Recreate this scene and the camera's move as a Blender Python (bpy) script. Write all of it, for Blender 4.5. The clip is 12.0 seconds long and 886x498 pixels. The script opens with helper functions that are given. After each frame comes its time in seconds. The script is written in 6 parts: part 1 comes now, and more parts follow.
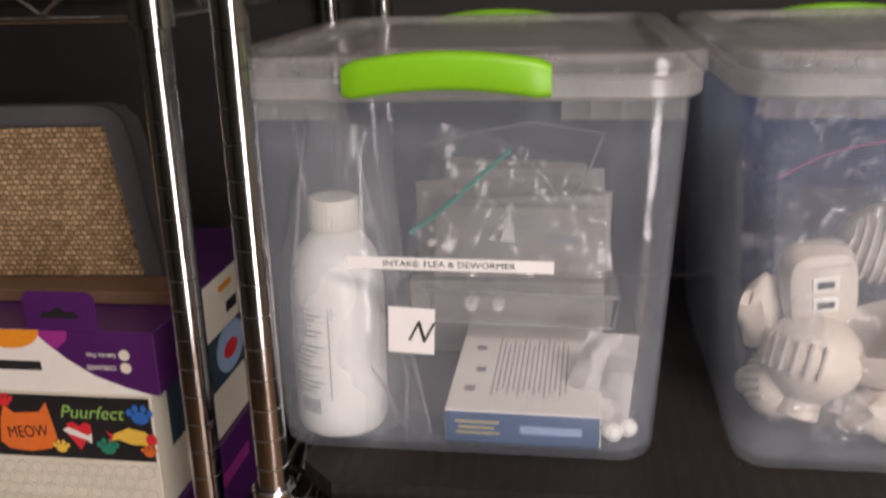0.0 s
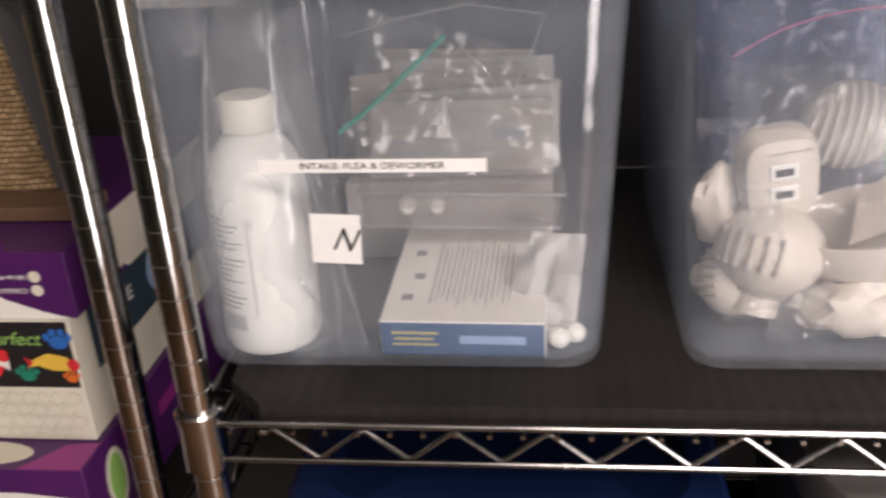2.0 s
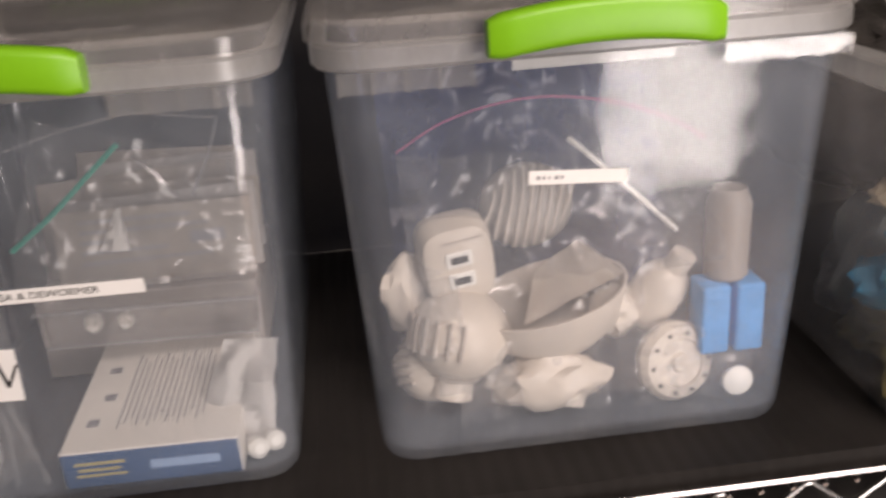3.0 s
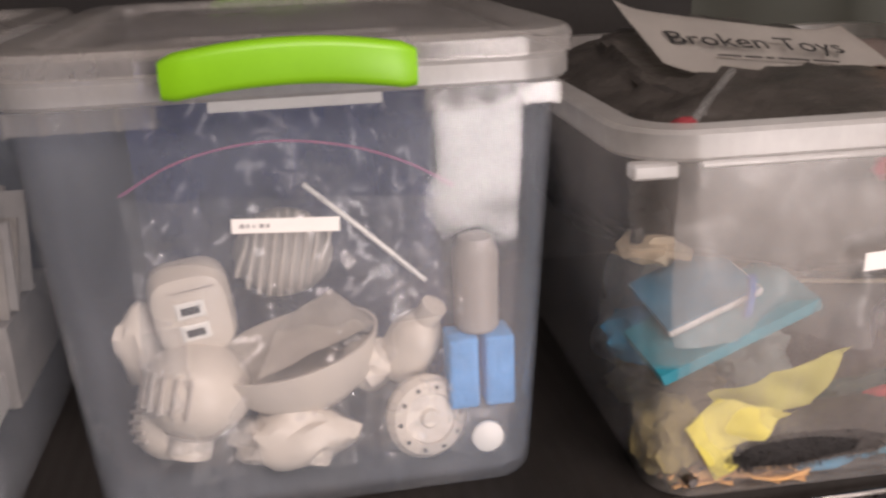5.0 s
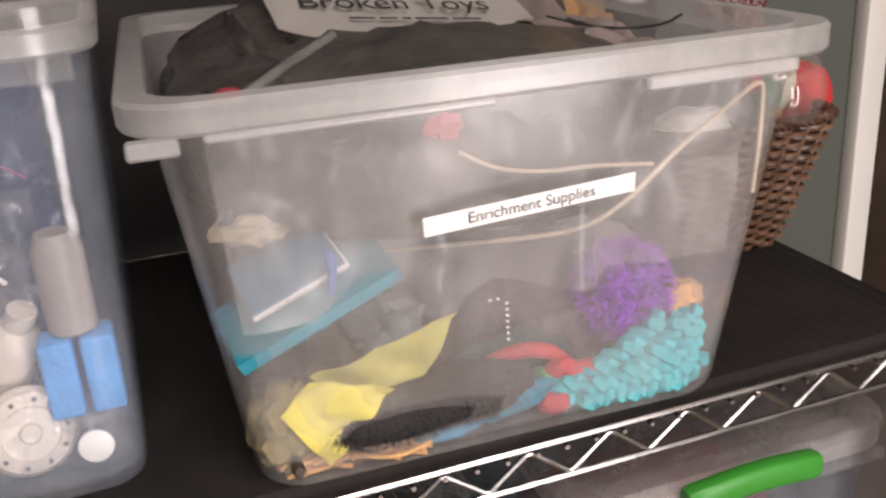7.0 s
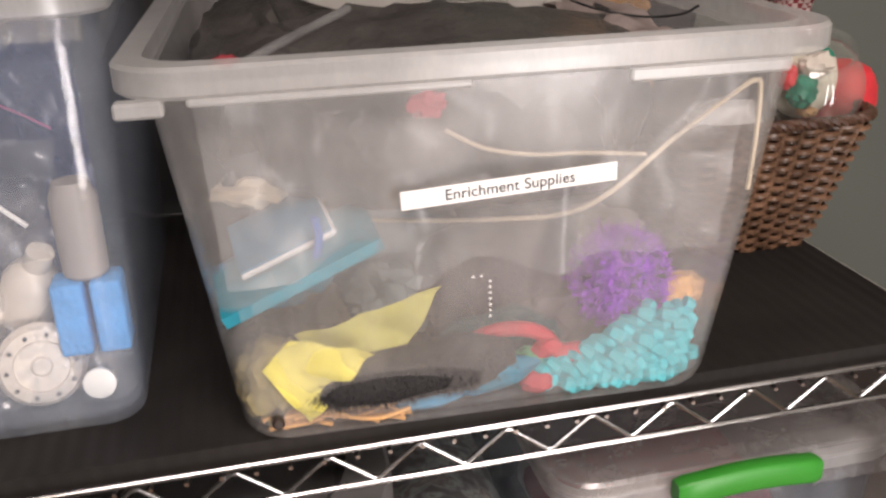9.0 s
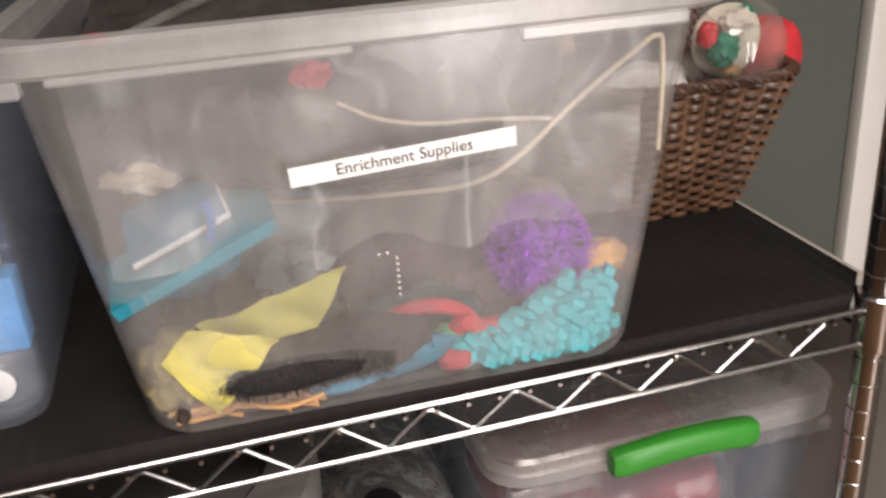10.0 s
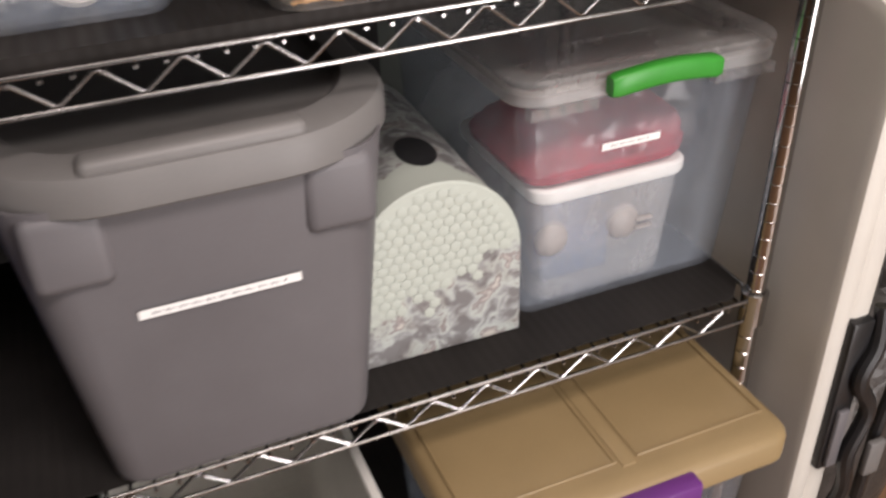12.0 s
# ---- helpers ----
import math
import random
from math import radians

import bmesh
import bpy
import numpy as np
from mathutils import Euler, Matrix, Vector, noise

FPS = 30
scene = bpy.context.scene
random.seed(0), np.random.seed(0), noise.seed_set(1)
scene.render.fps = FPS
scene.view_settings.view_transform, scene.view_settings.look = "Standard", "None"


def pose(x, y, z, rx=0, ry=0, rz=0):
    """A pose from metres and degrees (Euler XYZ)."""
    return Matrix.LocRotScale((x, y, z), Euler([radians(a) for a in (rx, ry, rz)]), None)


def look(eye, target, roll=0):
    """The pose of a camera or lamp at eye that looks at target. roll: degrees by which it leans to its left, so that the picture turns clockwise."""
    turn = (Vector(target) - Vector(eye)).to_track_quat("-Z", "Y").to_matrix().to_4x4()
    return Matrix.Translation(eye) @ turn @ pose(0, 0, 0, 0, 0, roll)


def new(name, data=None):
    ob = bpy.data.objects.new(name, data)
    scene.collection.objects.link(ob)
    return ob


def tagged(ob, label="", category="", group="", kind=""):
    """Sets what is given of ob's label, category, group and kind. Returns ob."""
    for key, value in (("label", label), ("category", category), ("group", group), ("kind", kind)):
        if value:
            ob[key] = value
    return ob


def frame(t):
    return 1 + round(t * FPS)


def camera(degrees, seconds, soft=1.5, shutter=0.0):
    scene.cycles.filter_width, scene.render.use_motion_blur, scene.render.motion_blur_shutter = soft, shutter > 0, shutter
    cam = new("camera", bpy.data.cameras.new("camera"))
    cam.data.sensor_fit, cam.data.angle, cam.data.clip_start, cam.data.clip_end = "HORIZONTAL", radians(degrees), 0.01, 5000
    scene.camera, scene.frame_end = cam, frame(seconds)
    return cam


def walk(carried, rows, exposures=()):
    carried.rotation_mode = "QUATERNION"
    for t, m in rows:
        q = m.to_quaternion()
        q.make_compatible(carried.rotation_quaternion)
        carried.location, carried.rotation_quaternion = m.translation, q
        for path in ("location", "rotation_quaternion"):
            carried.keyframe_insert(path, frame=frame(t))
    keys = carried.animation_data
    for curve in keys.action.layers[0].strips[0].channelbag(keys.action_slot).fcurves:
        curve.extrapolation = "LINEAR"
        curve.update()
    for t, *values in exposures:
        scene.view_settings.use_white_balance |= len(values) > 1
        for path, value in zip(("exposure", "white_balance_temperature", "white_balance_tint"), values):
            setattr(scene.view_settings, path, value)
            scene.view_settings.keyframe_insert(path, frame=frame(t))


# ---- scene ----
cam = camera(51.9, 12.0, soft=2.5, shutter=0.5)
PATH = [
    (0, (0.235, -0.599, 1.593), (-0.043, 1.283, 0.977), -1.6),
    (0.5, (0.237, -0.568, 1.586), (-0.062, 1.255, 0.82), -3.7),
    (1, (0.247, -0.551, 1.576), (-0.088, 1.247, 0.765), -4.6),
    (1.5, (0.254, -0.544, 1.58), (-0.066, 1.261, 0.781), -4.4),
    (2, (0.265, -0.538, 1.572), (0.031, 1.27, 0.749), -3.4),
    (2.5, (0.311, -0.53, 1.58), (0.298, 1.308, 0.793), -3.0),
    (3, (0.364, -0.516, 1.593), (0.539, 1.338, 0.863), -3.9),
    (4.8, (0.498, -0.51, 1.582), (0.796, 1.357, 0.929), -2.1),
    (5, (0.512, -0.508, 1.583), (0.83, 1.354, 0.927), -2.0),
    (5.5, (0.571, -0.51, 1.579), (1.021, 1.332, 0.943), -1.7),
    (6, (0.622, -0.508, 1.575), (1.176, 1.297, 0.916), -2.1),
    (6.5, (0.659, -0.512, 1.572), (1.227, 1.277, 0.88), -2.3),
    (7, (0.702, -0.518, 1.566), (1.295, 1.249, 0.84), -3.9),
    (9, (0.761, -0.553, 1.57), (1.166, 1.248, 0.8), -1.8),
    (9.5, (0.766, -0.545, 1.566), (1.192, 1.259, 0.815), -3.0),
    (10, (0.808, -0.545, 1.554), (1.269, 1.226, 0.748), -4.0),
    (10.5, (0.814, -0.549, 1.555), (1.321, 1.164, 0.655), -4.1),
    (11, (0.78, -0.595, 1.506), (1.371, 1.009, 0.466), -2.2),
    (11.5, (0.705, -0.638, 1.448), (1.319, 0.906, 0.334), -1.6),
    (12, (0.589, -0.726, 1.444), (1.219, 0.831, 0.358), -1.9),
]
walk(cam, [(t, look(eye, target, roll)) for t, eye, target, roll in PATH],
     exposures=((0.0, 0.04, 6550, 13), (0.5, 0.30, 6500, 11), (1.5, 0.31, 6480, 12), (2.0, 0.22, 6480, 11), (2.5, -0.14, 6550, 12), (3.0, -0.08, 6750, 13), (5.5, -0.06, 6750, 16), (7.0, 0.14, 6500, 13), (9.0, 0.20, 6500, 11), (9.5, 0.20, 6500, 10), (10.0, 0.05, 6480, 10),
                (10.5, -0.04, 6450, 10), (11.0, 0.0, 6500, 10), (11.5, 0.16, 6450, 10), (12.0, 0.22, 6350, 10)))

# ---- world and lights ----
world = bpy.data.worlds.new("world")
scene.world = world
world.use_nodes = True
bg = world.node_tree.nodes["Background"]
bg.inputs[0].default_value = (0.9, 0.95, 1.0, 1)
bg.inputs[1].default_value = 0.05


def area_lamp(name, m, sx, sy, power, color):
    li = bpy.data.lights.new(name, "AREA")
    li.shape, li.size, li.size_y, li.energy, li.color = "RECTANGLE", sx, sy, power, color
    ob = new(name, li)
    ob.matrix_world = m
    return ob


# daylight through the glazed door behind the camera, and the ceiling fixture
area_lamp("door_daylight", look((1.71, -2.40, 1.07), (1.21, 0.2, 1.05)), 0.80, 1.90, 51, (1.0, 0.92, 0.89))
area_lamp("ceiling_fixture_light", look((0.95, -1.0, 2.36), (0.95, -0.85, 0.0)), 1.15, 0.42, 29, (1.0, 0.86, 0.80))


# ---- materials ----
def nodes_of(name):
    m = bpy.data.materials.new(name)
    m.use_nodes = True
    nt = m.node_tree
    return m, nt, nt.nodes["Principled BSDF"]


def coords(nt, scale):
    tc = nt.nodes.new("ShaderNodeTexCoord")
    mp = nt.nodes.new("ShaderNodeMapping")
    mp.inputs["Scale"].default_value = scale if isinstance(scale, tuple) else (scale,) * 3
    nt.links.new(tc.outputs["Object"], mp.inputs["Vector"])
    return mp.outputs["Vector"]


def noise_tex(nt, vec, scale, detail=4.0, rough=0.6):
    n = nt.nodes.new("ShaderNodeTexNoise")
    n.inputs["Scale"].default_value, n.inputs["Detail"].default_value, n.inputs["Roughness"].default_value = scale, detail, rough
    nt.links.new(vec, n.inputs["Vector"])
    return n.outputs["Fac"]


def ramp(nt, fac, stops):
    r = nt.nodes.new("ShaderNodeValToRGB")
    while len(r.color_ramp.elements) < len(stops):
        r.color_ramp.elements.new(0.5)
    for e, (p, c) in zip(r.color_ramp.elements, stops):
        e.position, e.color = p, (*c[:3], 1)
    nt.links.new(fac, r.inputs[0])
    return r.outputs[0]


def shade(c, k):
    return tuple(min(1.0, v * k) for v in c[:3])


def mix_col(nt, fac, a, b, mode="MIX"):
    mx = nt.nodes.new("ShaderNodeMix")
    mx.data_type, mx.blend_type = "RGBA", mode
    for sock, val in ((mx.inputs[0], fac), (mx.inputs[6], a), (mx.inputs[7], b)):
        if isinstance(val, (int, float)):
            sock.default_value = val
        elif isinstance(val, tuple):
            sock.default_value = (*val[:3], 1)
        else:
            nt.links.new(val, sock)
    return mx.outputs[2]


def bump(nt, bsdf, height, strength, dist):
    b = nt.nodes.new("ShaderNodeBump")
    b.inputs["Strength"].default_value, b.inputs["Distance"].default_value = strength, dist
    nt.links.new(height, b.inputs["Height"])
    nt.links.new(b.outputs[0], bsdf.inputs["Normal"])


def surface(name, col, rough=0.5, metal=0.0, var=0.12, big=6.0, fine=180.0, relief=0.15, dist=0.0006, coat=0.0, spec=0.5):
    """A plain surface with blotches, fine grain, uneven gloss and slight relief."""
    m, nt, b = nodes_of(name)
    v = coords(nt, 1.0)
    n1, n2 = noise_tex(nt, v, big), noise_tex(nt, v, fine, 3.0)
    c1 = ramp(nt, n1, [(0.3, shade(col, 1 - var)), (0.7, shade(col, 1 + var))])
    c2 = ramp(nt, n2, [(0.35, shade((1, 1, 1), 1 - var * 0.6)), (0.65, (1, 1, 1))])
    nt.links.new(mix_col(nt, 1.0, c1, c2, "MULTIPLY"), b.inputs["Base Color"])
    r = nt.nodes.new("ShaderNodeMapRange")
    r.inputs[3].default_value, r.inputs[4].default_value = max(0.02, rough - 0.12), min(1.0, rough + 0.12)
    nt.links.new(n1, r.inputs[0])
    nt.links.new(r.outputs[0], b.inputs["Roughness"])
    b.inputs["Metallic"].default_value = metal
    b.inputs["Coat Weight"].default_value = coat
    b.inputs["Specular IOR Level"].default_value = spec
    if relief:
        bump(nt, b, n2, relief, dist)
    return m


def clear_plastic(name, tint, haze, gloss_rough=0.08, scratch=0.5, body=(0.75, 0.8, 0.86), gloss=0.06, crease=(0.25, 0.0008, 30.0)):
    """Clear moulded plastic: see-through, with a milky scuffed share and a glossy skin."""
    m, nt, b = nodes_of(name)
    nt.nodes.remove(b)
    out = nt.nodes["Material Output"]
    v = coords(nt, 1.0)
    tr = nt.nodes.new("ShaderNodeBsdfTransparent")
    tr.inputs[0].default_value = (*tint, 1)
    df = nt.nodes.new("ShaderNodeBsdfDiffuse")
    df.inputs[0].default_value = (*body, 1)
    tl = nt.nodes.new("ShaderNodeBsdfTranslucent")
    tl.inputs[0].default_value = (*body, 1)
    milky = nt.nodes.new("ShaderNodeMixShader")
    milky.inputs[0].default_value = 0.4
    nt.links.new(df.outputs[0], milky.inputs[1])
    nt.links.new(tl.outputs[0], milky.inputs[2])
    n = noise_tex(nt, coords(nt, (1, 1, 0.45)), 16.0, 8.0, 0.72)
    mr = nt.nodes.new("ShaderNodeMapRange")
    mr.inputs[1].default_value, mr.inputs[2].default_value = 0.3, 0.75
    mr.inputs[3].default_value, mr.inputs[4].default_value = haze * (1 - scratch), haze * (1 + scratch)
    nt.links.new(n, mr.inputs[0])
    see = nt.nodes.new("ShaderNodeMixShader")
    nt.links.new(mr.outputs[0], see.inputs[0])
    nt.links.new(tr.outputs[0], see.inputs[1])
    nt.links.new(milky.outputs[0], see.inputs[2])
    gl = nt.nodes.new("ShaderNodeBsdfGlossy")
    gl.inputs["Roughness"].default_value = gloss_rough
    bp = nt.nodes.new("ShaderNodeBump")
    bp.inputs["Strength"].default_value, bp.inputs["Distance"].default_value = crease[0], crease[1]
    nt.links.new(noise_tex(nt, v, crease[2], 2.0), bp.inputs["Height"])
    nt.links.new(bp.outputs[0], gl.inputs["Normal"])
    lw = nt.nodes.new("ShaderNodeLayerWeight")
    lw.inputs[0].default_value = 0.5
    pw = nt.nodes.new("ShaderNodeMath")
    pw.operation, pw.inputs[1].default_value = "POWER", 5.0
    nt.links.new(lw.outputs["Facing"], pw.inputs[0])
    fr = nt.nodes.new("ShaderNodeMath")
    fr.operation, fr.inputs[1].default_value, fr.inputs[2].default_value = "MULTIPLY_ADD", 0.6, gloss
    nt.links.new(pw.outputs[0], fr.inputs[0])
    fin = nt.nodes.new("ShaderNodeMixShader")
    nt.links.new(fr.outputs[0], fin.inputs[0])
    nt.links.new(see.outputs[0], fin.inputs[1])
    nt.links.new(gl.outputs[0], fin.inputs[2])
    nt.links.new(fin.outputs[0], out.inputs[0])
    return m


wire_chrome = surface("wire_chrome", (0.40, 0.39, 0.385), 0.24, 1.0, 0.08, 20, 300, 0.03)
chrome = surface("chrome", (0.45, 0.44, 0.435), 0.12, 1.0, 0.06, 20, 300, 0.02)


def ribbed_liner():
    m, nt, b = nodes_of("black_liner")
    v = coords(nt, 1.0)
    n1, n2 = noise_tex(nt, v, 7.0), noise_tex(nt, v, 260.0, 3.0)
    wv = nt.nodes.new("ShaderNodeTexWave")
    wv.bands_direction, wv.inputs["Scale"].default_value, wv.inputs["Distortion"].default_value = "X", 22.0, 0.4
    nt.links.new(v, wv.inputs["Vector"])
    nt.links.new(ramp(nt, n1, [(0.3, (0.016, 0.0147, 0.0138)), (0.7, (0.027, 0.0245, 0.0232))]), b.inputs["Base Color"])
    nt.links.new(ramp(nt, wv.outputs["Fac"], [(0.0, (0.62, 0.62, 0.62)), (1.0, (0.48, 0.48, 0.48))]), b.inputs["Roughness"])
    b.inputs["Specular IOR Level"].default_value = 0.08
    bump(nt, b, mix_col(nt, 0.25, wv.outputs["Color"], n2), 0.35, 0.0012)
    return m


black_liner = ribbed_liner()
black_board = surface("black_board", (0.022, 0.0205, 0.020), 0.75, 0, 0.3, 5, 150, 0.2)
wall_paint = surface("wall_paint", (0.085, 0.094, 0.082), 0.7, 0, 0.06, 3, 300, 0.2)
white_paint = surface("white_paint", (0.74, 0.73, 0.69), 0.5, 0, 0.05, 4, 200, 0.1)
wood_floor = surface("wood_floor", (0.26, 0.15, 0.085), 0.35, 0, 0.25, 3, 60, 0.1)
dark_wood = surface("dark_wood", (0.03, 0.018, 0.013), 0.4, 0, 0.3, 8, 90, 0.2)
cream_paint = surface("cream_paint", (0.30, 0.28, 0.20), 0.5, 0, 0.08, 5, 200, 0.1)
tote_clear = clear_plastic("tote_clear", (0.985, 0.99, 0.995), 0.125, 0.11, 0.35, (0.60, 0.67, 0.77), 0.045, (0.6, 0.0030, 11.0))
tote_scuffed = clear_plastic("tote_scuffed", (0.985, 0.985, 0.985), 0.165, 0.24, 0.6, (0.68, 0.67, 0.66), 0.05, (0.25, 0.0008, 25.0))
rim_clear = clear_plastic("rim_clear", (0.95, 0.955, 0.96), 0.34, 0.28, 0.3, (0.78, 0.78, 0.77), 0.05)
skirt_clear = clear_plastic("skirt_clear", (0.96, 0.965, 0.97), 0.13, 0.08, 0.3, (0.75, 0.75, 0.75))
lid_clear = clear_plastic("lid_clear", (0.95, 0.95, 0.95), 0.33, 0.16, 0.4, (0.66, 0.65, 0.64))
lime = surface("lime_plastic", (0.20, 0.50, 0.010), 0.38, 0, 0.06, 10, 250, 0.08)
leaf_green = surface("green_plastic", (0.04, 0.27, 0.03), 0.38, 0, 0.08, 10, 250, 0.08)
label_paper = surface("label_paper", (0.86, 0.86, 0.85), 0.45, 0, 0.03, 30, 300, 0.03)
faded_ink = surface("faded_ink", (0.32, 0.32, 0.34), 0.6, 0, 0.1, 50, 300, 0)
ink = surface("ink", (0.02, 0.02, 0.022), 0.5, 0, 0.1, 50, 300, 0)
grey_plastic = surface("grey_plastic", (0.125, 0.12, 0.128), 0.5, 0, 0.08, 7, 400, 0.25, 0.0004)
grey_lid = surface("grey_lid_plastic", (0.155, 0.15, 0.147), 0.48, 0, 0.08, 7, 400, 0.25, 0.0004)
blue_plastic = surface("blue_plastic", (0.008, 0.022, 0.09), 0.4, 0, 0.12, 7, 300, 0.15)
tan_plastic = surface("tan_plastic", (0.29, 0.21, 0.105), 0.45, 0, 0.07, 7, 300, 0.15)
purple_plastic = surface("purple_plastic", (0.13, 0.03, 0.19), 0.4, 0, 0.08, 10, 300, 0.1)
white_plastic = surface("white_plastic", (0.78, 0.77, 0.73), 0.42, 0, 0.05, 8, 250, 0.1)
panel_plastic = surface("panel_plastic", (0.58, 0.555, 0.505), 0.5, 0, 0.06, 5, 500, 0.35, 0.0005)


# ---- mesh helpers ----
def finish(name, bm, material, parent=None, label="", smooth=True, sharp=35.0):
    bmesh.ops.recalc_face_normals(bm, faces=bm.faces)
    me = bpy.data.meshes.new(name)
    bm.to_mesh(me)
    bm.free()
    if smooth:
        for p in me.polygons:
            p.use_smooth = True
        me.set_sharp_from_angle(angle=radians(sharp))
    for mt in material if isinstance(material, (list, tuple)) else [material]:
        me.materials.append(mt)
    ob = new(name, me)
    if parent:
        ob.parent = parent
    if label:
        ob["label"] = label
    return ob


def part(name, bm, material, parent, label=""):
    return finish(name, bm, material, parent, label)


def lets_light(ob):
    """Thin clear plastic: daylight goes through it."""
    ob.visible_shadow = False
    return ob


def thing(name, m, label, category, group="", kind=""):
    ob = new(name)
    ob.empty_display_size = 0.02
    ob.matrix_basis = m
    return tagged(ob, label, category, group, kind)


def add_box(bm, x0, x1, y0, y1, z0, z1, bevel=0.0, seg=2, m=None):
    vs = [bm.verts.new((x, y, z)) for z in (z0, z1) for y in (y0, y1) for x in (x0, x1)]
    fs = [bm.faces.new([vs[i] for i in f]) for f in ((0, 2, 3, 1), (4, 5, 7, 6), (0, 1, 5, 4), (2, 6, 7, 3), (0, 4, 6, 2), (1, 3, 7, 5))]
    out = vs
    if bevel:
        es = list({e for f in fs for e in f.edges})
        r = bmesh.ops.bevel(bm, geom=es, offset=bevel, segments=seg, profile=0.5, affect="EDGES")
        out = list({v for f in r["faces"] for v in f.verts} | {v for v in vs if v.is_valid})
    if m is not None:
        bmesh.ops.transform(bm, matrix=m, verts=[v for v in out if v.is_valid])
    return out


def box(x0, x1, y0, y1, z0, z1, bevel=0.0, seg=2, m=None):
    bm = bmesh.new()
    add_box(bm, x0, x1, y0, y1, z0, z1, bevel, seg, m)
    return bm


def rrect(cx, cy, hx, hy, r, z, n=5):
    pts = []
    for k, (sx, sy) in enumerate(((1, 1), (-1, 1), (-1, -1), (1, -1))):
        for i in range(n + 1):
            a = math.pi / 2 * (k + i / n)
            pts.append((cx + sx * (hx - r) + r * math.cos(a), cy + sy * (hy - r) + r * math.sin(a), z))
    return pts


def loft(bm, rings, cap_first=True, cap_last=True, closed=True):
    rows = [[bm.verts.new(p) for p in ring] for ring in rings]
    n = len(rows[0])
    for a, b in zip(rows, rows[1:]):
        for i in range(n if closed else n - 1):
            bm.faces.new((a[i], a[(i + 1) % n], b[(i + 1) % n], b[i]))
    if cap_first:
        bm.faces.new(rows[0][::-1])
    if cap_last:
        bm.faces.new(rows[-1])
    return rows


def lathe(bm, profile, seg=24, m=None, caps=True):
    """profile: (radius, height) from bottom to top."""
    rings = [[(r * math.cos(2 * math.pi * i / seg), r * math.sin(2 * math.pi * i / seg), z) for i in range(seg)] for r, z in profile]
    if m is not None:
        rings = [[tuple(m @ Vector(p)) for p in ring] for ring in rings]
    return loft(bm, rings, caps, caps)


def tube(bm, pts, r, seg=8, cap=True):
    """A round bar along a line of points."""
    pts = [Vector(p) for p in pts]
    rings = []
    for i, p in enumerate(pts):
        d = (pts[min(i + 1, len(pts) - 1)] - pts[max(i - 1, 0)]).normalized()
        u = d.orthogonal() if not rings else (u - d * u.dot(d))
        u = u.normalized()
        w = d.cross(u)
        rr = r[i] if isinstance(r, (list, tuple)) else r
        rings.append([tuple(p + rr * (math.cos(2 * math.pi * k / seg) * u + math.sin(2 * math.pi * k / seg) * w)) for k in range(seg)])
    loft(bm, rings, cap, cap)


def rod(pts, r, seg=8):
    bm = bmesh.new()
    tube(bm, pts, r, seg)
    return bm


def curved(pts, r, seg=8, steps=6):
    """A limp cord: a smooth line through the points."""
    P = [Vector(p) for p in pts]
    P = [P[0] * 2 - P[1]] + P + [P[-1] * 2 - P[-2]]
    line = []
    for a, b, c, d in zip(P, P[1:], P[2:], P[3:]):
        for i in range(steps):
            t = i / steps
            line.append(0.5 * (2 * b + (c - a) * t + (2 * a - 5 * b + 4 * c - d) * t * t + (3 * b - a - 3 * c + d) * t ** 3))
    return rod(line + [P[-2]], r, seg)


def writing(name, body, size, material, parent, m, label="", width=0.0, shear=0.0):
    """Raised lettering; width: the length it is to have."""
    cu = bpy.data.curves.new(name, "FONT")
    cu.body, cu.size, cu.extrude, cu.align_x, cu.align_y, cu.shear = body, size, 0.00012, "CENTER", "CENTER", shear
    tmp = bpy.data.objects.new(name + "_curve", cu)
    scene.collection.objects.link(tmp)
    dg = bpy.context.evaluated_depsgraph_get()
    me = bpy.data.meshes.new_from_object(tmp.evaluated_get(dg))
    bpy.data.objects.remove(tmp)
    if width:
        xs = [v.co.x for v in me.vertices]
        k = width / (max(xs) - min(xs))
        for v in me.vertices:
            v.co.x *= k
    me.materials.clear()
    me.materials.append(material)
    ob = new(name, me)
    ob.parent = parent
    ob.matrix_basis = m
    if label:
        ob["label"] = label
    return ob


# ---- the room ----
def structure(name, bm, material, label, category):
    return tagged(finish(name, bm, material), label, category, kind="structure")


structure("floor", box(-2.6, 3.4, -2.6, 2.0, -0.1, 0.0), wood_floor, "brown wooden floor of the store room", "floor")
structure("ceiling", box(-2.6, 3.4, -2.6, 2.0, 2.45, 2.55), white_paint, "plain white painted ceiling", "ceiling")
structure("wall_north", box(-2.6, 1.862, 0.66, 0.78, 0.0, 2.45), wall_paint, "grey-green painted wall behind the shelving", "wall")
structure("wall_north_far", box(1.862, 3.4, 1.6, 1.72, 0.0, 2.45), cream_paint, "cream painted wall seen through the opening", "wall")
structure("wall_west", box(-2.72, -2.6, -2.6, 2.0, 0.0, 2.45), wall_paint, "plain grey-green side wall", "wall")
structure("wall_east", box(3.4, 3.52, -2.6, 2.0, 0.0, 2.45), cream_paint, "plain cream side wall", "wall")
bm = box(-2.6, 1.04, -2.72, -2.6, 0.0, 2.45)
add_box(bm, 2.28, 3.4, -2.72, -2.6, 0.0, 2.45)
add_box(bm, 1.04, 2.28, -2.72, -2.6, 2.12, 2.45)
structure("wall_south", bm, wall_paint, "grey-green wall with the glazed door opening", "wall")
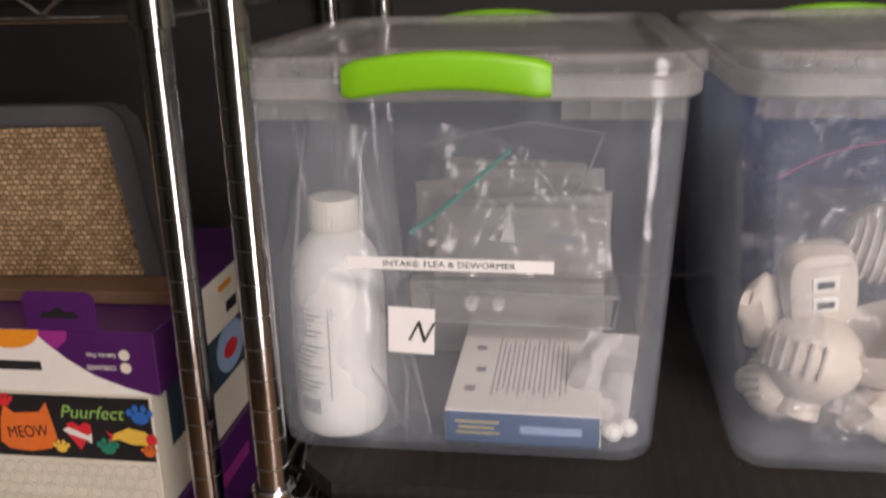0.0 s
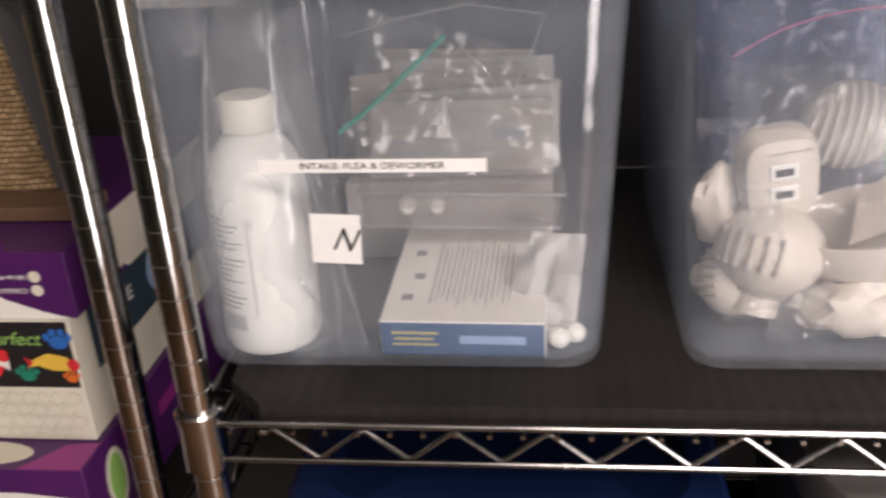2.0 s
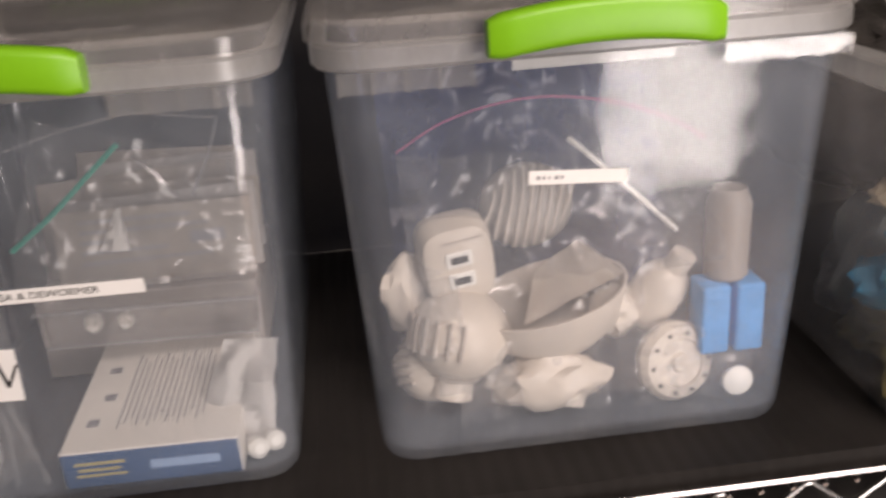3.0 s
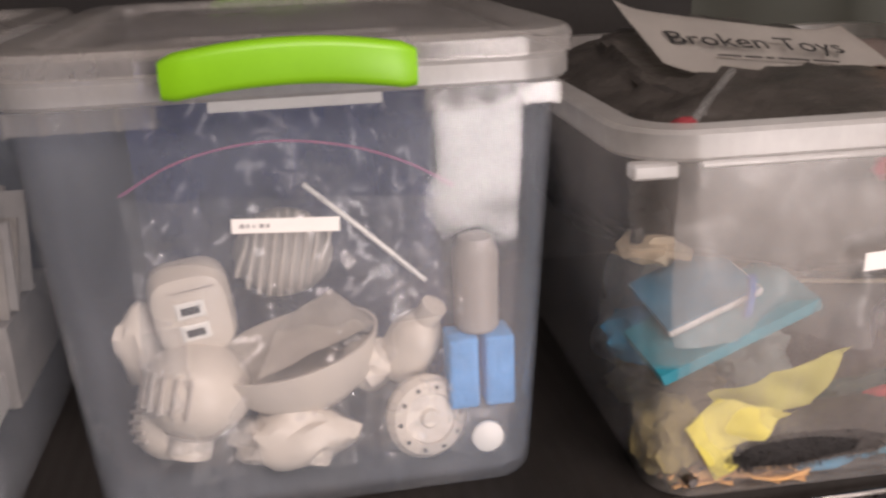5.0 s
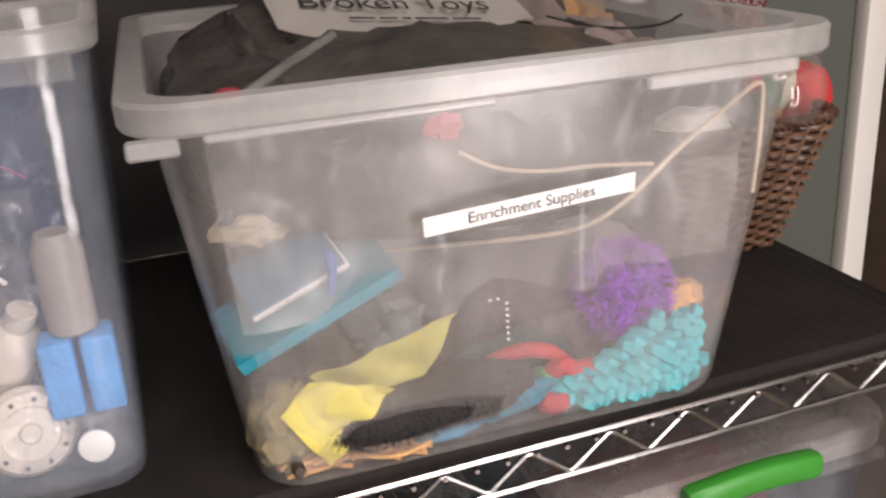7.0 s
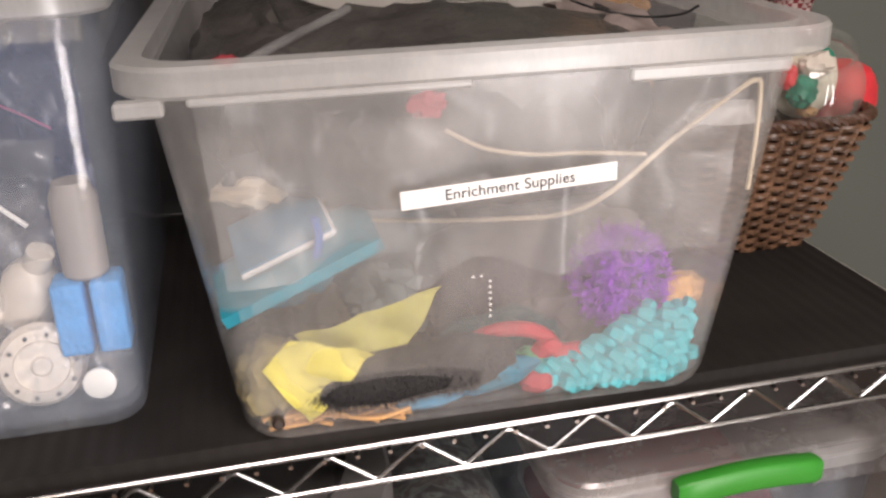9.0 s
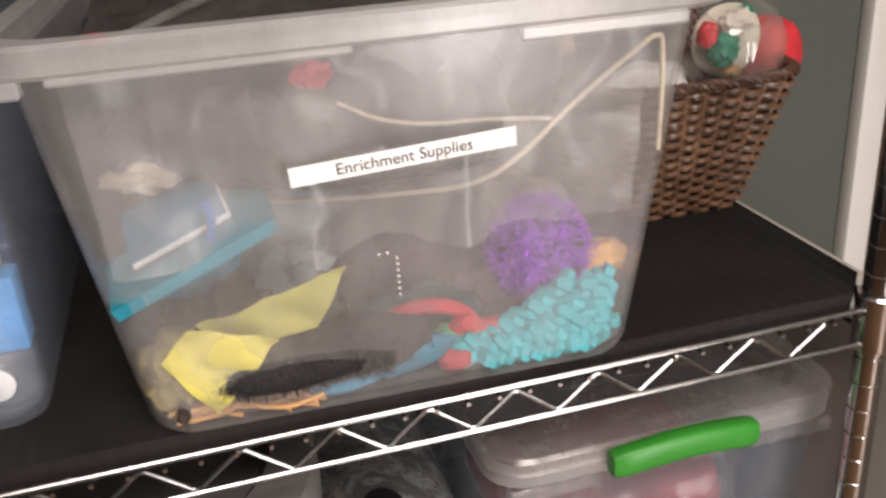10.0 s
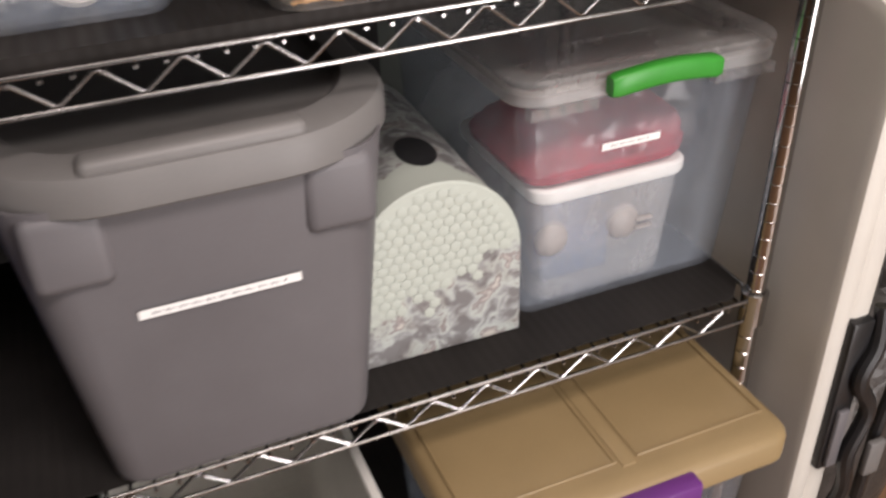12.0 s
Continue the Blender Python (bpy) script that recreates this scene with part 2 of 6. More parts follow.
bm = box(1.04, 1.12, -2.66, -2.62, 0.0, 2.12)
add_box(bm, 2.20, 2.28, -2.66, -2.62, 0.0, 2.12)
add_box(bm, 1.12, 2.20, -2.66, -2.62, 2.04, 2.12)
add_box(bm, 1.12, 2.20, -2.66, -2.62, 0.0, 0.12)
structure("door_1", bm, white_paint, "white frame of the glazed outer door", "door frame")
bm = box(1.815, 1.862, 0.63, 0.662, 0.0, 2.1, 0.006)
structure("trim", bm, white_paint, "white painted door casing on the grey-green wall", "trim")
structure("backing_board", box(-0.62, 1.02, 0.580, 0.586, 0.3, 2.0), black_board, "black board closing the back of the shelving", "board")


# ---- wire shelving ----
POST_X = 1.3060
DEPTH = 0.505
PITCH = 1 / 15


def post_mesh(height):
    """A chrome tube with a groove every inch."""
    bm = bmesh.new()
    prof = [(0.0105, 0.0), (0.0127, 0.003)]
    z = 0.0254
    while z < height - 0.02:
        prof += [(0.0127, z - 0.0011), (0.0119, z - 0.0004), (0.0119, z + 0.0004), (0.0127, z + 0.0011)]
        z += 0.0254
    prof += [(0.0127, height - 0.006), (0.0122, height - 0.002), (0.008, height)]
    lathe(bm, prof, 20)
    return bm


def shelf_parts(parent, z, w, d, post_r=0.0127):
    """One wire shelf: collars, rails, zigzag trusses and deck wires; z is the top of its rail."""
    sh = new("shelf")
    sh.parent = parent
    sh.location = (0, 0, z)
    for x in (0, w):
        for y in (0, d):
            bm = bmesh.new()
            lathe(bm, [(0.0150, -0.042), (0.0168, -0.041), (0.0168, -0.003), (0.0176, 0.001), (0.0176, 0.007), (0.0160, 0.009)], 24, Matrix.Translation((x, y, 0)))
            part("collar", bm, chrome, sh)
    for y in (-0.004, d + 0.004):
        for zz in (-0.003, -0.0345):
            part("rail", rod([(0.012, y, zz), (w - 0.012, y, zz)], 0.0024, 10), wire_chrome, sh)
        n = round((w - 0.192) / PITCH)
        pts = [(0.089 - PITCH * 0.62, y, -0.011)]
        for k in range(n + 1):
            pts += [(0.089 + PITCH * (k - 0.5), y, -0.006), (0.089 + PITCH * k, y, -0.032)]
        pts.append((0.089 + PITCH * (n + 0.5), y, -0.006))
        soft = []
        for a, b in zip(pts, pts[1:]):
            a, b = Vector(a), Vector(b)
            soft += [a.lerp(b, 0.07), a.lerp(b, 0.93)]
        part("truss", rod(soft, 0.0020, 8), wire_chrome, sh)
    for x in (-0.004, w + 0.004):
        for zz in (-0.003, -0.0345):
            part("rail", rod([(x, 0.012, zz), (x, d - 0.012, zz)], 0.0031, 10), wire_chrome, sh)
        pts = []
        n = round((d - 0.1) / PITCH)
        for k in range(n + 1):
            pts += [(x, 0.05 + PITCH * (k - 0.0), -0.006), (x, 0.05 + PITCH * (k + 0.5), -0.032)]
        part("truss", rod(pts, 0.0024, 8), wire_chrome, sh)
    wire = bpy.data.meshes.new("deck_wire")
    bm = bmesh.new()
    tube(bm, [(0, -0.0075, -0.0085), (0, d + 0.0075, -0.0085)], 0.0019, 6)
    bm.to_mesh(wire)
    bm.free()
    wire.materials.append(wire_chrome)
    for k in range(int((w - 0.04) / 0.0238) + 1):
        ob = new("deck_wire", wire)
        ob.parent = sh
        ob.location = (0.024 + k * 0.0238, 0, 0)
    return sh


main_rack = thing("shelving_unit", pose(0.007, 0, 0), "chrome wire shelving unit with grooved posts, standing on the floor", "shelving")
for x in (0, POST_X):
    for y in (0, DEPTH):
        p = part("post", post_mesh(1.88), chrome, main_rack)
        p.location = (x, y, 0)
        p.rotation_euler = (0, 0, 0.3 * x + y)
for z in (1.192, 0.747, 0.33):
    shelf_parts(main_rack, z, POST_X, DEPTH)
part("back_wire", rod([(0.02, DEPTH - 0.002, 1.2032), (POST_X - 0.02, DEPTH - 0.002, 1.2032)], 0.0009, 6), chrome, main_rack)

side_rack = thing("shelving_unit", pose(-0.071 - POST_X, 0.05, 0), "second chrome wire shelving unit standing beside the first", "shelving")
for x in (0, POST_X):
    for y in (0, DEPTH):
        p = part("post", post_mesh(1.88), chrome, side_rack)
        p.location = (x, y, 0.008)
for z in (1.589, 1.0, 0.4):
    shelf_parts(side_rack, z, POST_X, DEPTH)


def liner(x0, x1, y0, y1, z, name="shelf_liner", drop=0.0):
    """A thin black plastic sheet with cut-back front corners, fine ribs across it."""
    bm = bmesh.new()
    c = 0.03
    outline = [(x0 + c, y0), (x1 - c, y0), (x1, y0 + c), (x1, y1 - c), (x1 - c, y1), (x0 + c, y1), (x0, y1 - c), (x0, y0 + c)]
    loft(bm, [[(x, y, z - drop) for x, y in outline], [(x, y, z + 0.0016) for x, y in outline]])
    return tagged(finish(name, bm, black_liner), "black ribbed plastic liner lying on a wire shelf", "shelf liner", "shelf liners")


liner(0.022, POST_X + 0.014, 0.004, DEPTH - 0.004, 1.2006, drop=0.0148)
liner(0.022, POST_X + 0.006, 0.004, DEPTH - 0.004, 0.7476)
liner(0.022, POST_X + 0.006, 0.004, DEPTH - 0.004, 0.3306)
liner(-0.075 - POST_X, -0.09, 0.055, 0.545, 1.0006)


# ---- storage totes ----
def tote_shell(hb, ht, height, cy, wall=0.0024, rb=0.024, rt=0.028):
    """Open tapered shell with rounded corners and a real wall; local origin at the bottom of its front."""
    bm = bmesh.new()
    rings = []
    rows = [(0.0, 0.955, 0.0), (0.0, 0.978, 0.0), (0.004, 0.992, 0.01), (0.011, 1.0, 0.03)] + [(None, 1.0, k / 7) for k in range(1, 8)]
    for z, k, f in rows:
        zz = z if z is not None else 0.011 + f * (height - 0.011)
        g = zz / height
        hx, hy, r = (hb[0] + (ht[0] - hb[0]) * g) * k, (hb[1] + (ht[1] - hb[1]) * g) * (1 - (1 - k) * 0.8), rb + (rt - rb) * g
        rings.append(rrect(0, cy, hx, hy, r, zz))
    inner = []
    for z in (height, height * 0.5, 0.012, wall + 0.001):
        g = z / height
        hx, hy, r = hb[0] + (ht[0] - hb[0]) * g - wall, hb[1] + (ht[1] - hb[1]) * g - wall, rb + (rt - rb) * g - wall * 0.5
        k = 1.0 if z > wall + 0.002 else 0.96
        inner.append(rrect(0, cy, hx * k, hy * k, r, z))
    loft(bm, rings + inner)
    return bm


def rim_ring(cy, ho, hi, ro, z0, z1):
    bm = bmesh.new()
    b = 0.0025
    loft(bm, [rrect(0, cy, hi[0], hi[1], ro - 0.01, z0), rrect(0, cy, ho[0] - b, ho[1] - b, ro - b, z0), rrect(0, cy, ho[0], ho[1], ro, z0 + b), rrect(0, cy, ho[0], ho[1], ro, z1 - b),
              rrect(0, cy, ho[0] - b, ho[1] - b, ro - b, z1), rrect(0, cy, hi[0], hi[1], ro - 0.01, z1)], False, False)
    vs = list(bm.verts)
    n = len(vs) // 6
    for i in range(n):
        bm.faces.new((vs[i], vs[(i + 1) % n], vs[5 * n + (i + 1) % n], vs[5 * n + i]))
    return bm


def handle_mesh(half, y0, y1, z0, z1, arch, dip):
    """A grip bar, arched along its length."""
    bm = bmesh.new()
    rings = []
    n = 18
    for i in range(n + 1):
        u = -1 + 2 * i / n
        up = arch * (1 - u * u)
        k = 0.82 if i in (0, n) else 1.0
        cz, cyy, hz, hy = (z0 + z1) / 2 + up, (y0 + y1) / 2 - dip * (1 - u ** 4), (z1 - z0) / 2 * k, (y1 - y0) / 2 * k
        x = half * u * (1 if i not in (0, n) else 1.0)
        ring = []
        for a in range(16):
            t = 2 * math.pi * a / 16
            c, s = math.cos(t), math.sin(t)
            ring.append((x, cyy + hy * math.copysign(abs(c) ** 0.5, c), cz + hz * math.copysign(abs(s) ** 0.5, s)))
        rings.append(ring)
    loft(bm, rings)
    return bm


def latch_tote(m, grip, label, body_mat, lid_mat):
    t = thing("storage_tote", m, label, "storage box", "clear latching totes")
    H, cy = 0.297, 0.184
    body = lets_light(part("body", tote_shell((0.153, 0.184), (0.167, 0.204), H, cy), body_mat, t))
    part("rim", rim_ring(cy, (0.1745, 0.2155), (0.165, 0.202), 0.04, H - 0.004, H + 0.012), rim_clear, body)
    for sx in (-1, 1):
        bm = bmesh.new()
        a, b = sorted((sx * 0.078, sx * 0.158))
        add_box(bm, a, b, -0.0315, -0.0295, H - 0.0165, H - 0.0035, 0.0006, 1)
        for k in range(5):
            x = a + (b - a) * k / 4
            add_box(bm, x - 0.0015, x + 0.0015, -0.0325, -0.019, H - 0.017, H - 0.0037)
        part("skirt", bm, skirt_clear, body)
    lid = bmesh.new()
    z = H + 0.0125
    prof = [(0.0, 0.0), (0.0, 0.011), (0.003, 0.0145), (0.018, 0.0155), (0.026, 0.0150), (0.034, 0.0075), (0.052, 0.0070), (0.060, 0.0105), (0.1, 0.0108)]
    loft(lid, [rrect(0, cy, 0.177 - i, 0.2175 - i, max(0.042 - i * 0.4, 0.012), z + h) for i, h in prof]
         + [rrect(0, cy, 0.177 - i, 0.2175 - i, max(0.042 - i * 0.4, 0.012), z + h - 0.0025) for i, h in prof[::-1][:-2]], False, False)
    loft(lid, [rrect(0, cy, 0.0772, 0.1177, 0.012, z + h) for h in (0.0084, 0.0109)])
    part("lid", lid, lid_mat, t)
    part("handle", handle_mesh(0.0705, -0.0505, -0.0315, H - 0.0015, H + 0.0245, 0.0075, 0.004), grip, t)
    h = part("handle", handle_mesh(0.0705, -0.0505, -0.0315, H - 0.0015, H + 0.0245, 0.0075, 0.004), grip, t)
    h.matrix_basis = pose(0, 2 * cy, 0, 0, 0, 180)
    return t


def on_face(x, z, off=0.0008, roll=0.0, slope=0.020 / 0.297):
    """A pose on a tote's sloping front, facing out; local to the tote."""
    return pose(x, -slope * z - off, z, 90 + math.degrees(math.atan(slope)), 0, 0) @ pose(0, 0, 0, 0, 0, roll)


def tape_label(parent, m, w, h, body="", size=0.006, length=0.0, bars=()):
    """A printed strip of label tape stuck on a face."""
    lb = part("label", box(-w / 2, w / 2, -h / 2, h / 2, 0, 0.0004), label_paper, parent, "white printed label strip")
    lb.matrix_basis = m
    if body:
        writing("lettering", body, size, ink, lb, Matrix.Translation((0, 0, 0.0007)), "", length)
    for x, ww in bars:
        for k in range(max(2, int(ww / 0.004))):
            x0 = x - ww / 2 + k * 0.004
            part("print_bar", box(x0, x0 + 0.0026 - 0.0008 * (k % 3), -h * 0.14, h * 0.14, 0.0004, 0.0006), faded_ink, lb)
    return lb


tote_a = latch_tote(pose(0.150, 0.052, 1.2035), lime, "clear plastic latching tote with lime green grips, holding medicine", tote_clear, lid_clear)
tape_label(tote_a, on_face(-0.0055, 0.1680, 0.0008, -0.6), 0.157, 0.0098, "INTAKE: FLEA & DEWORMER", 0.0066, 0.100)
tote_b = latch_tote(pose(0.518, 0.052, 1.2035), lime, "clear plastic latching tote with lime green grips, holding white diffusers", tote_clear, lid_clear)
tape_label(tote_b, on_face(-0.0105, 0.2125, 0.0008, -3.5), 0.066, 0.0095, bars=((-0.017, 0.022),))
tote_c = latch_tote(pose(1.167, 0.082, 0.7505), leaf_green, "clear plastic latching tote with a green grip on the middle shelf", tote_clear, lid_clear)
tape_label(tote_c, on_face(-0.019, 0.2225), 0.078, 0.0095, bars=((0.0, 0.055),))


def open_tote(m):
    t = thing("open_tote", m, "wide open scuffed clear tote full of pet toys", "storage box")
    H, cy = 0.262, 0.20
    body = lets_light(part("body", tote_shell((0.174, 0.19), (0.205, 0.226), H, cy, 0.0026, 0.03, 0.035), tote_scuffed, t))
    part("rim", rim_ring(cy, (0.220, 0.243), (0.203, 0.224), 0.042, H - 0.006, H + 0.012), rim_clear, body)
    for a, b, dz in ((-0.178, -0.02, 0.010), (0.075, 0.178, 0.014)):
        bm = box(a, b, -0.0428, -0.0375, H - dz, H - 0.0055, 0.0015, 1)
        part("skirt", bm, rim_clear, body)
    part("corner_tab", box(-0.2165, -0.190, -0.0425, -0.030, H - 0.0145, H - 0.0055, 0.0015, 1), rim_clear, body)
    return t


tote_d = open_tote(pose(0.914, -0.018, 1.2035, 0, 0, -2.0))
tape_label(tote_d, on_face(0.006, 0.186, 0.0012, 3.2, 0.036 / 0.262), 0.137, 0.0125, "Enrichment Supplies", 0.0105, 0.082)


def grey_tote(m):
    t = thing("grey_tote", m, "large opaque grey plastic tote with a snap-on lid", "storage box")
    H, cy = 0.335, 0.19
    part("body", tote_shell((0.135, 0.213), (0.172, 0.235), H, cy, 0.003, 0.03, 0.05), grey_plastic, t)
    for sx in (-1, 1):
        bm = bmesh.new()
        add_box(bm, min(sx * 0.082, sx * 0.152), max(sx * 0.082, sx * 0.152), -0.0475, 0.0, H - 0.080, H - 0.004, 0.012, 4)
        part("lug", bm, grey_plastic, t)
    lid = bmesh.new()
    z = H
    prof = [(0.004, -0.011), (0.0, -0.007), (0.0, 0.018), (0.004, 0.026), (0.012, 0.029), (0.036, 0.031), (0.044, 0.022), (0.06, 0.020), (0.12, 0.021)]
    loft(lid, [rrect(0, cy, 0.196 - i, 0.248 - i, max(0.130 - i * 0.6, 0.02), z + h, 12) for i, h in prof], True, True)
    part("lid", lid, grey_lid, t)
    part("lid_ridge", box(-0.095, 0.095, -0.052, -0.020, z + 0.018, z + 0.0385, 0.0095, 4), grey_lid, t)
    return t


tote_e = grey_tote(pose(0.657, 0.016, 0.7505))
tape_label(tote_e, pose(-0.0015, -0.0394, 0.2140, 90 + 3.42, 0, 0), 0.149, 0.0098, bars=((0.0, 0.125),))


def blue_tote(m):
    t = thing("blue_tote", m, "dark blue plastic tote on the middle shelf", "storage box")
    part("body", tote_shell((0.15, 0.17), (0.17, 0.2), 0.3, 0.18, 0.003, 0.03, 0.04), blue_plastic, t)
    lid = bmesh.new()
    prof = [(0.003, -0.014), (0.0, -0.01), (0.0, 0.016), (0.006, 0.022), (0.03, 0.024), (0.04, 0.016), (0.1, 0.016)]
    loft(lid, [rrect(0, 0.18, 0.185 - i, 0.215 - i, max(0.05 - i * 0.4, 0.02), 0.3 + h, 6) for i, h in prof])
    part("lid", lid, blue_plastic, t)
    return t


blue_tote(pose(0.225, 0.06, 0.7505))


def tan_tote(m):
    t = thing("tan_lidded_tote", m, "clear tote with a tan hinged lid and purple latch", "storage box")
    H = 0.285
    part("body", tote_shell((0.18, 0.15), (0.195, 0.165), H, 0.16, 0.003, 0.03, 0.03), tote_clear, t)
    lid = bmesh.new()
    prof = [(0.0, -0.024), (0.0, 0.006), (0.003, 0.012), (0.009, 0.016), (0.03, 0.018)]
    loft(lid, [rrect(0, 0.16, 0.2225 - i, 0.185 - i, max(0.03 - i * 0.4, 0.01), H + h, 4) for i, h in prof])
    ld = part("lid", lid, tan_plastic, t)
    for x0, x1 in ((-0.2035, -0.0105), (0.0205, 0.2035)):
        bm = bmesh.new()
        pts = [(x0, 0.022, H + 0.0182), (x1, 0.022, H + 0.0182), (x1, 0.31, H + 0.0182), (x0, 0.31, H + 0.0182), (x0, 0.022, H + 0.0182)]
        tube(bm, pts, 0.0019, 6)
        part("lid_bead", bm, tan_plastic, ld)
    part("lid_hinge", box(-0.0045, 0.0145, 0.012, 0.33, H + 0.0155, H + 0.0195, 0.0016, 2), tan_plastic, ld)
    part("latch", box(-0.0405, 0.0715, -0.045, -0.018, H - 0.03, H + 0.013, 0.006, 2), purple_plastic, t, "purple plastic latch")
    return t


tan_tote(pose(1.067, -0.112, 0.336))
bm = tote_shell((0.13, 0.16), (0.15, 0.18), 0.25, 0.18, 0.003, 0.03, 0.03)
wt = thing("white_bin", pose(0.64, -0.02, 0.334), "open off-white plastic bin on the low shelf", "bin")
part("body", bm, white_plastic, wt)
part("rim", rim_ring(0.18, (0.16, 0.19), (0.148, 0.178), 0.04, 0.244, 0.256), white_plastic, wt)


# ---- folding table leaning by the rack ----
ft = thing("folding_table", pose(1.350, -0.095, 0.05), "folded white plastic table standing on edge beside the shelving", "table")
bm = bmesh.new()
outline = []
L, T = 0.74, 1.095
for cx, cz, a0 in ((0.055, 0.05, 180), (L - 0.05, 0.05, 270), (L - 0.05, T - 0.055, 0), (0.055, T - 0.055, 90)):
    for i in range(7):
        a = radians(a0 + 15 * i)
        outline.append((cx + 0.055 * math.cos(a), cz + 0.055 * math.sin(a)))
prof = [(0.006, 0.02), (0.004, 0.012), (0.006, 0.004), (0.014, 0.0), (0.028, 0.0), (0.033, 0.003), (0.038, 0.0), (0.056, 0.0), (0.064, 0.004), (0.066, 0.012), (0.066, 0.03)]
c = (L / 2, T / 2)
rows = []
for x, ins in prof:
    rows.append([(x, c[0] + (y - c[0]) * (1 - ins / (L / 2)), c[1] + (z - c[1]) * (1 - ins / (T / 2))) for y, z in outline])
loft(bm, rows)
part("tabletop", bm, panel_plastic, ft)


# ---- more materials for the things ----
def film_material(name, tint=(0.93, 0.94, 0.95), haze=0.10, rough=0.16, gloss=0.052):
    return clear_plastic(name, tint, haze, rough, 0.6, (0.8, 0.8, 0.8), gloss, (0.45, 0.003, 20.0))


film = film_material("bag_film", haze=0.13)
tray_clear = clear_plastic("tray_clear", (0.93, 0.92, 0.91), 0.14, 0.06, 0.3, (0.7, 0.68, 0.66), 0.10)
packet_paper = surface("packet_paper", (0.36, 0.32, 0.275), 0.45, 0, 0.18, 40, 300, 0.3, 0.001)
dull_red = surface("dull_red_cloth", (0.42, 0.03, 0.045), 0.8, 0, 0.2, 30, 400, 0.5)
wine_cloth = surface("wine_cloth", (0.20, 0.018, 0.026), 0.8, 0, 0.25, 20, 400, 0.5)
grey_plush = surface("grey_plush", (0.085, 0.072, 0.08), 0.95, 0, 0.35, 40, 400, 0.9, 0.003)
blue_film = clear_plastic("blue_film", (0.28, 0.33, 0.58), 0.42, 0.2, 0.4, (0.11, 0.14, 0.33), 0.03)
bottle_white = surface("bottle_white", (0.80, 0.79, 0.75), 0.4, 0, 0.04, 12, 250, 0.05)
cream_cap = surface("cream_cap", (0.76, 0.73, 0.63), 0.45, 0, 0.05, 20, 250, 0.05)
paper_white = surface("paper_white", (0.80, 0.79, 0.77), 0.6, 0, 0.05, 25, 300, 0.1)
paper_grey = surface("paper_grey", (0.44, 0.415, 0.39), 0.5, 0, 0.15, 30, 300, 0.15)
print_grey = surface("print_grey", (0.30, 0.30, 0.32), 0.6, 0, 0.15, 60, 300, 0)
card_blue = surface("card_blue", (0.034, 0.085, 0.20), 0.4, 0, 0.1, 20, 250, 0.05)
gold_print = surface("gold_print", (0.45, 0.38, 0.17), 0.5, 0, 0.1, 50, 300, 0)
pale_blue_print = surface("pale_blue_print", (0.30, 0.42, 0.62), 0.5, 0, 0.1, 50, 300, 0)
green_zip = surface("green_zip", (0.03, 0.30, 0.22), 0.4)
pink_zip = surface("pink_zip", (0.36, 0.08, 0.20), 0.4)
device_white = surface("device_white", (0.63, 0.57, 0.50), 0.38, 0, 0.06, 14, 200, 0.06)
device_grey = surface("device_grey", (0.40, 0.365, 0.33), 0.45, 0, 0.1, 14, 200, 0.06)
socket_dark = surface("socket_dark", (0.06, 0.06, 0.06), 0.5)
sponge_blue = surface("sponge_blue", (0.10, 0.34, 0.72), 0.85, 0, 0.2, 30, 260, 0.9, 0.002)
tube_beige = surface("tube_beige", (0.31, 0.28, 0.255), 0.5)
teal_card = surface("teal_card", (0.012, 0.22, 0.30), 0.45, 0, 0.15, 18, 250, 0.1)
yellow_felt = surface("yellow_felt", (0.92, 0.86, 0.26), 0.85, 0, 0.08, 14, 300, 0.4)
pale_yellow = surface("pale_yellow", (0.72, 0.69, 0.24), 0.85, 0, 0.1, 14, 300, 0.4)
dark_fur = surface("dark_fur", (0.022, 0.021, 0.022), 0.9, 0, 0.35, 40, 400, 0.9, 0.003)
red_cloth = surface("red_cloth", (0.55, 0.025, 0.035), 0.7, 0, 0.15, 25, 400, 0.4)
purple_fluff = surface("purple_fluff", (0.40, 0.035, 0.78), 0.7, 0, 0.25, 40, 300, 0.5, 0.002)
turquoise = surface("turquoise_cord", (0.035, 0.42, 0.48), 0.6, 0, 0.2, 50, 500, 0.6, 0.001)
raffia = surface("raffia", (0.62, 0.34, 0.12), 0.75, 0, 0.3, 40, 300, 0.4)
blue_cloth = surface("blue_cloth", (0.03, 0.22, 0.38), 0.8, 0, 0.25, 25, 300, 0.5)
green_cloth = surface("green_cloth", (0.08, 0.30, 0.14), 0.8, 0, 0.25, 25, 300, 0.5)
cord_beige = surface("cord_beige", (0.62, 0.52, 0.38), 0.7, 0, 0.12, 60, 300, 0.3)
bag_black = surface("bag_black", (0.050, 0.046, 0.043), 0.34, 0, 0.25, 12, 45, 0.8, 0.005)
mauve_cloth = surface("mauve_cloth", (0.42, 0.355, 0.33), 0.85, 0, 0.18, 16, 350, 0.5, 0.0015)
wicker = surface("wicker", (0.155, 0.085, 0.050), 0.34, 0, 0.55, 60, 200, 0.3)
wicker_dark = surface("wicker_rim", (0.085, 0.042, 0.026), 0.45, 0, 0.4, 60, 200, 0.3)
orange_rubber = surface("orange_rubber", (0.75, 0.12, 0.03), 0.5)
tan_strip = surface("tan_strip", (0.60, 0.36, 0.17), 0.75, 0, 0.25, 30, 200, 0.5)
card_purple = surface("card_purple", (0.075, 0.014, 0.11), 0.35, 0, 0.12, 10, 250, 0.05)
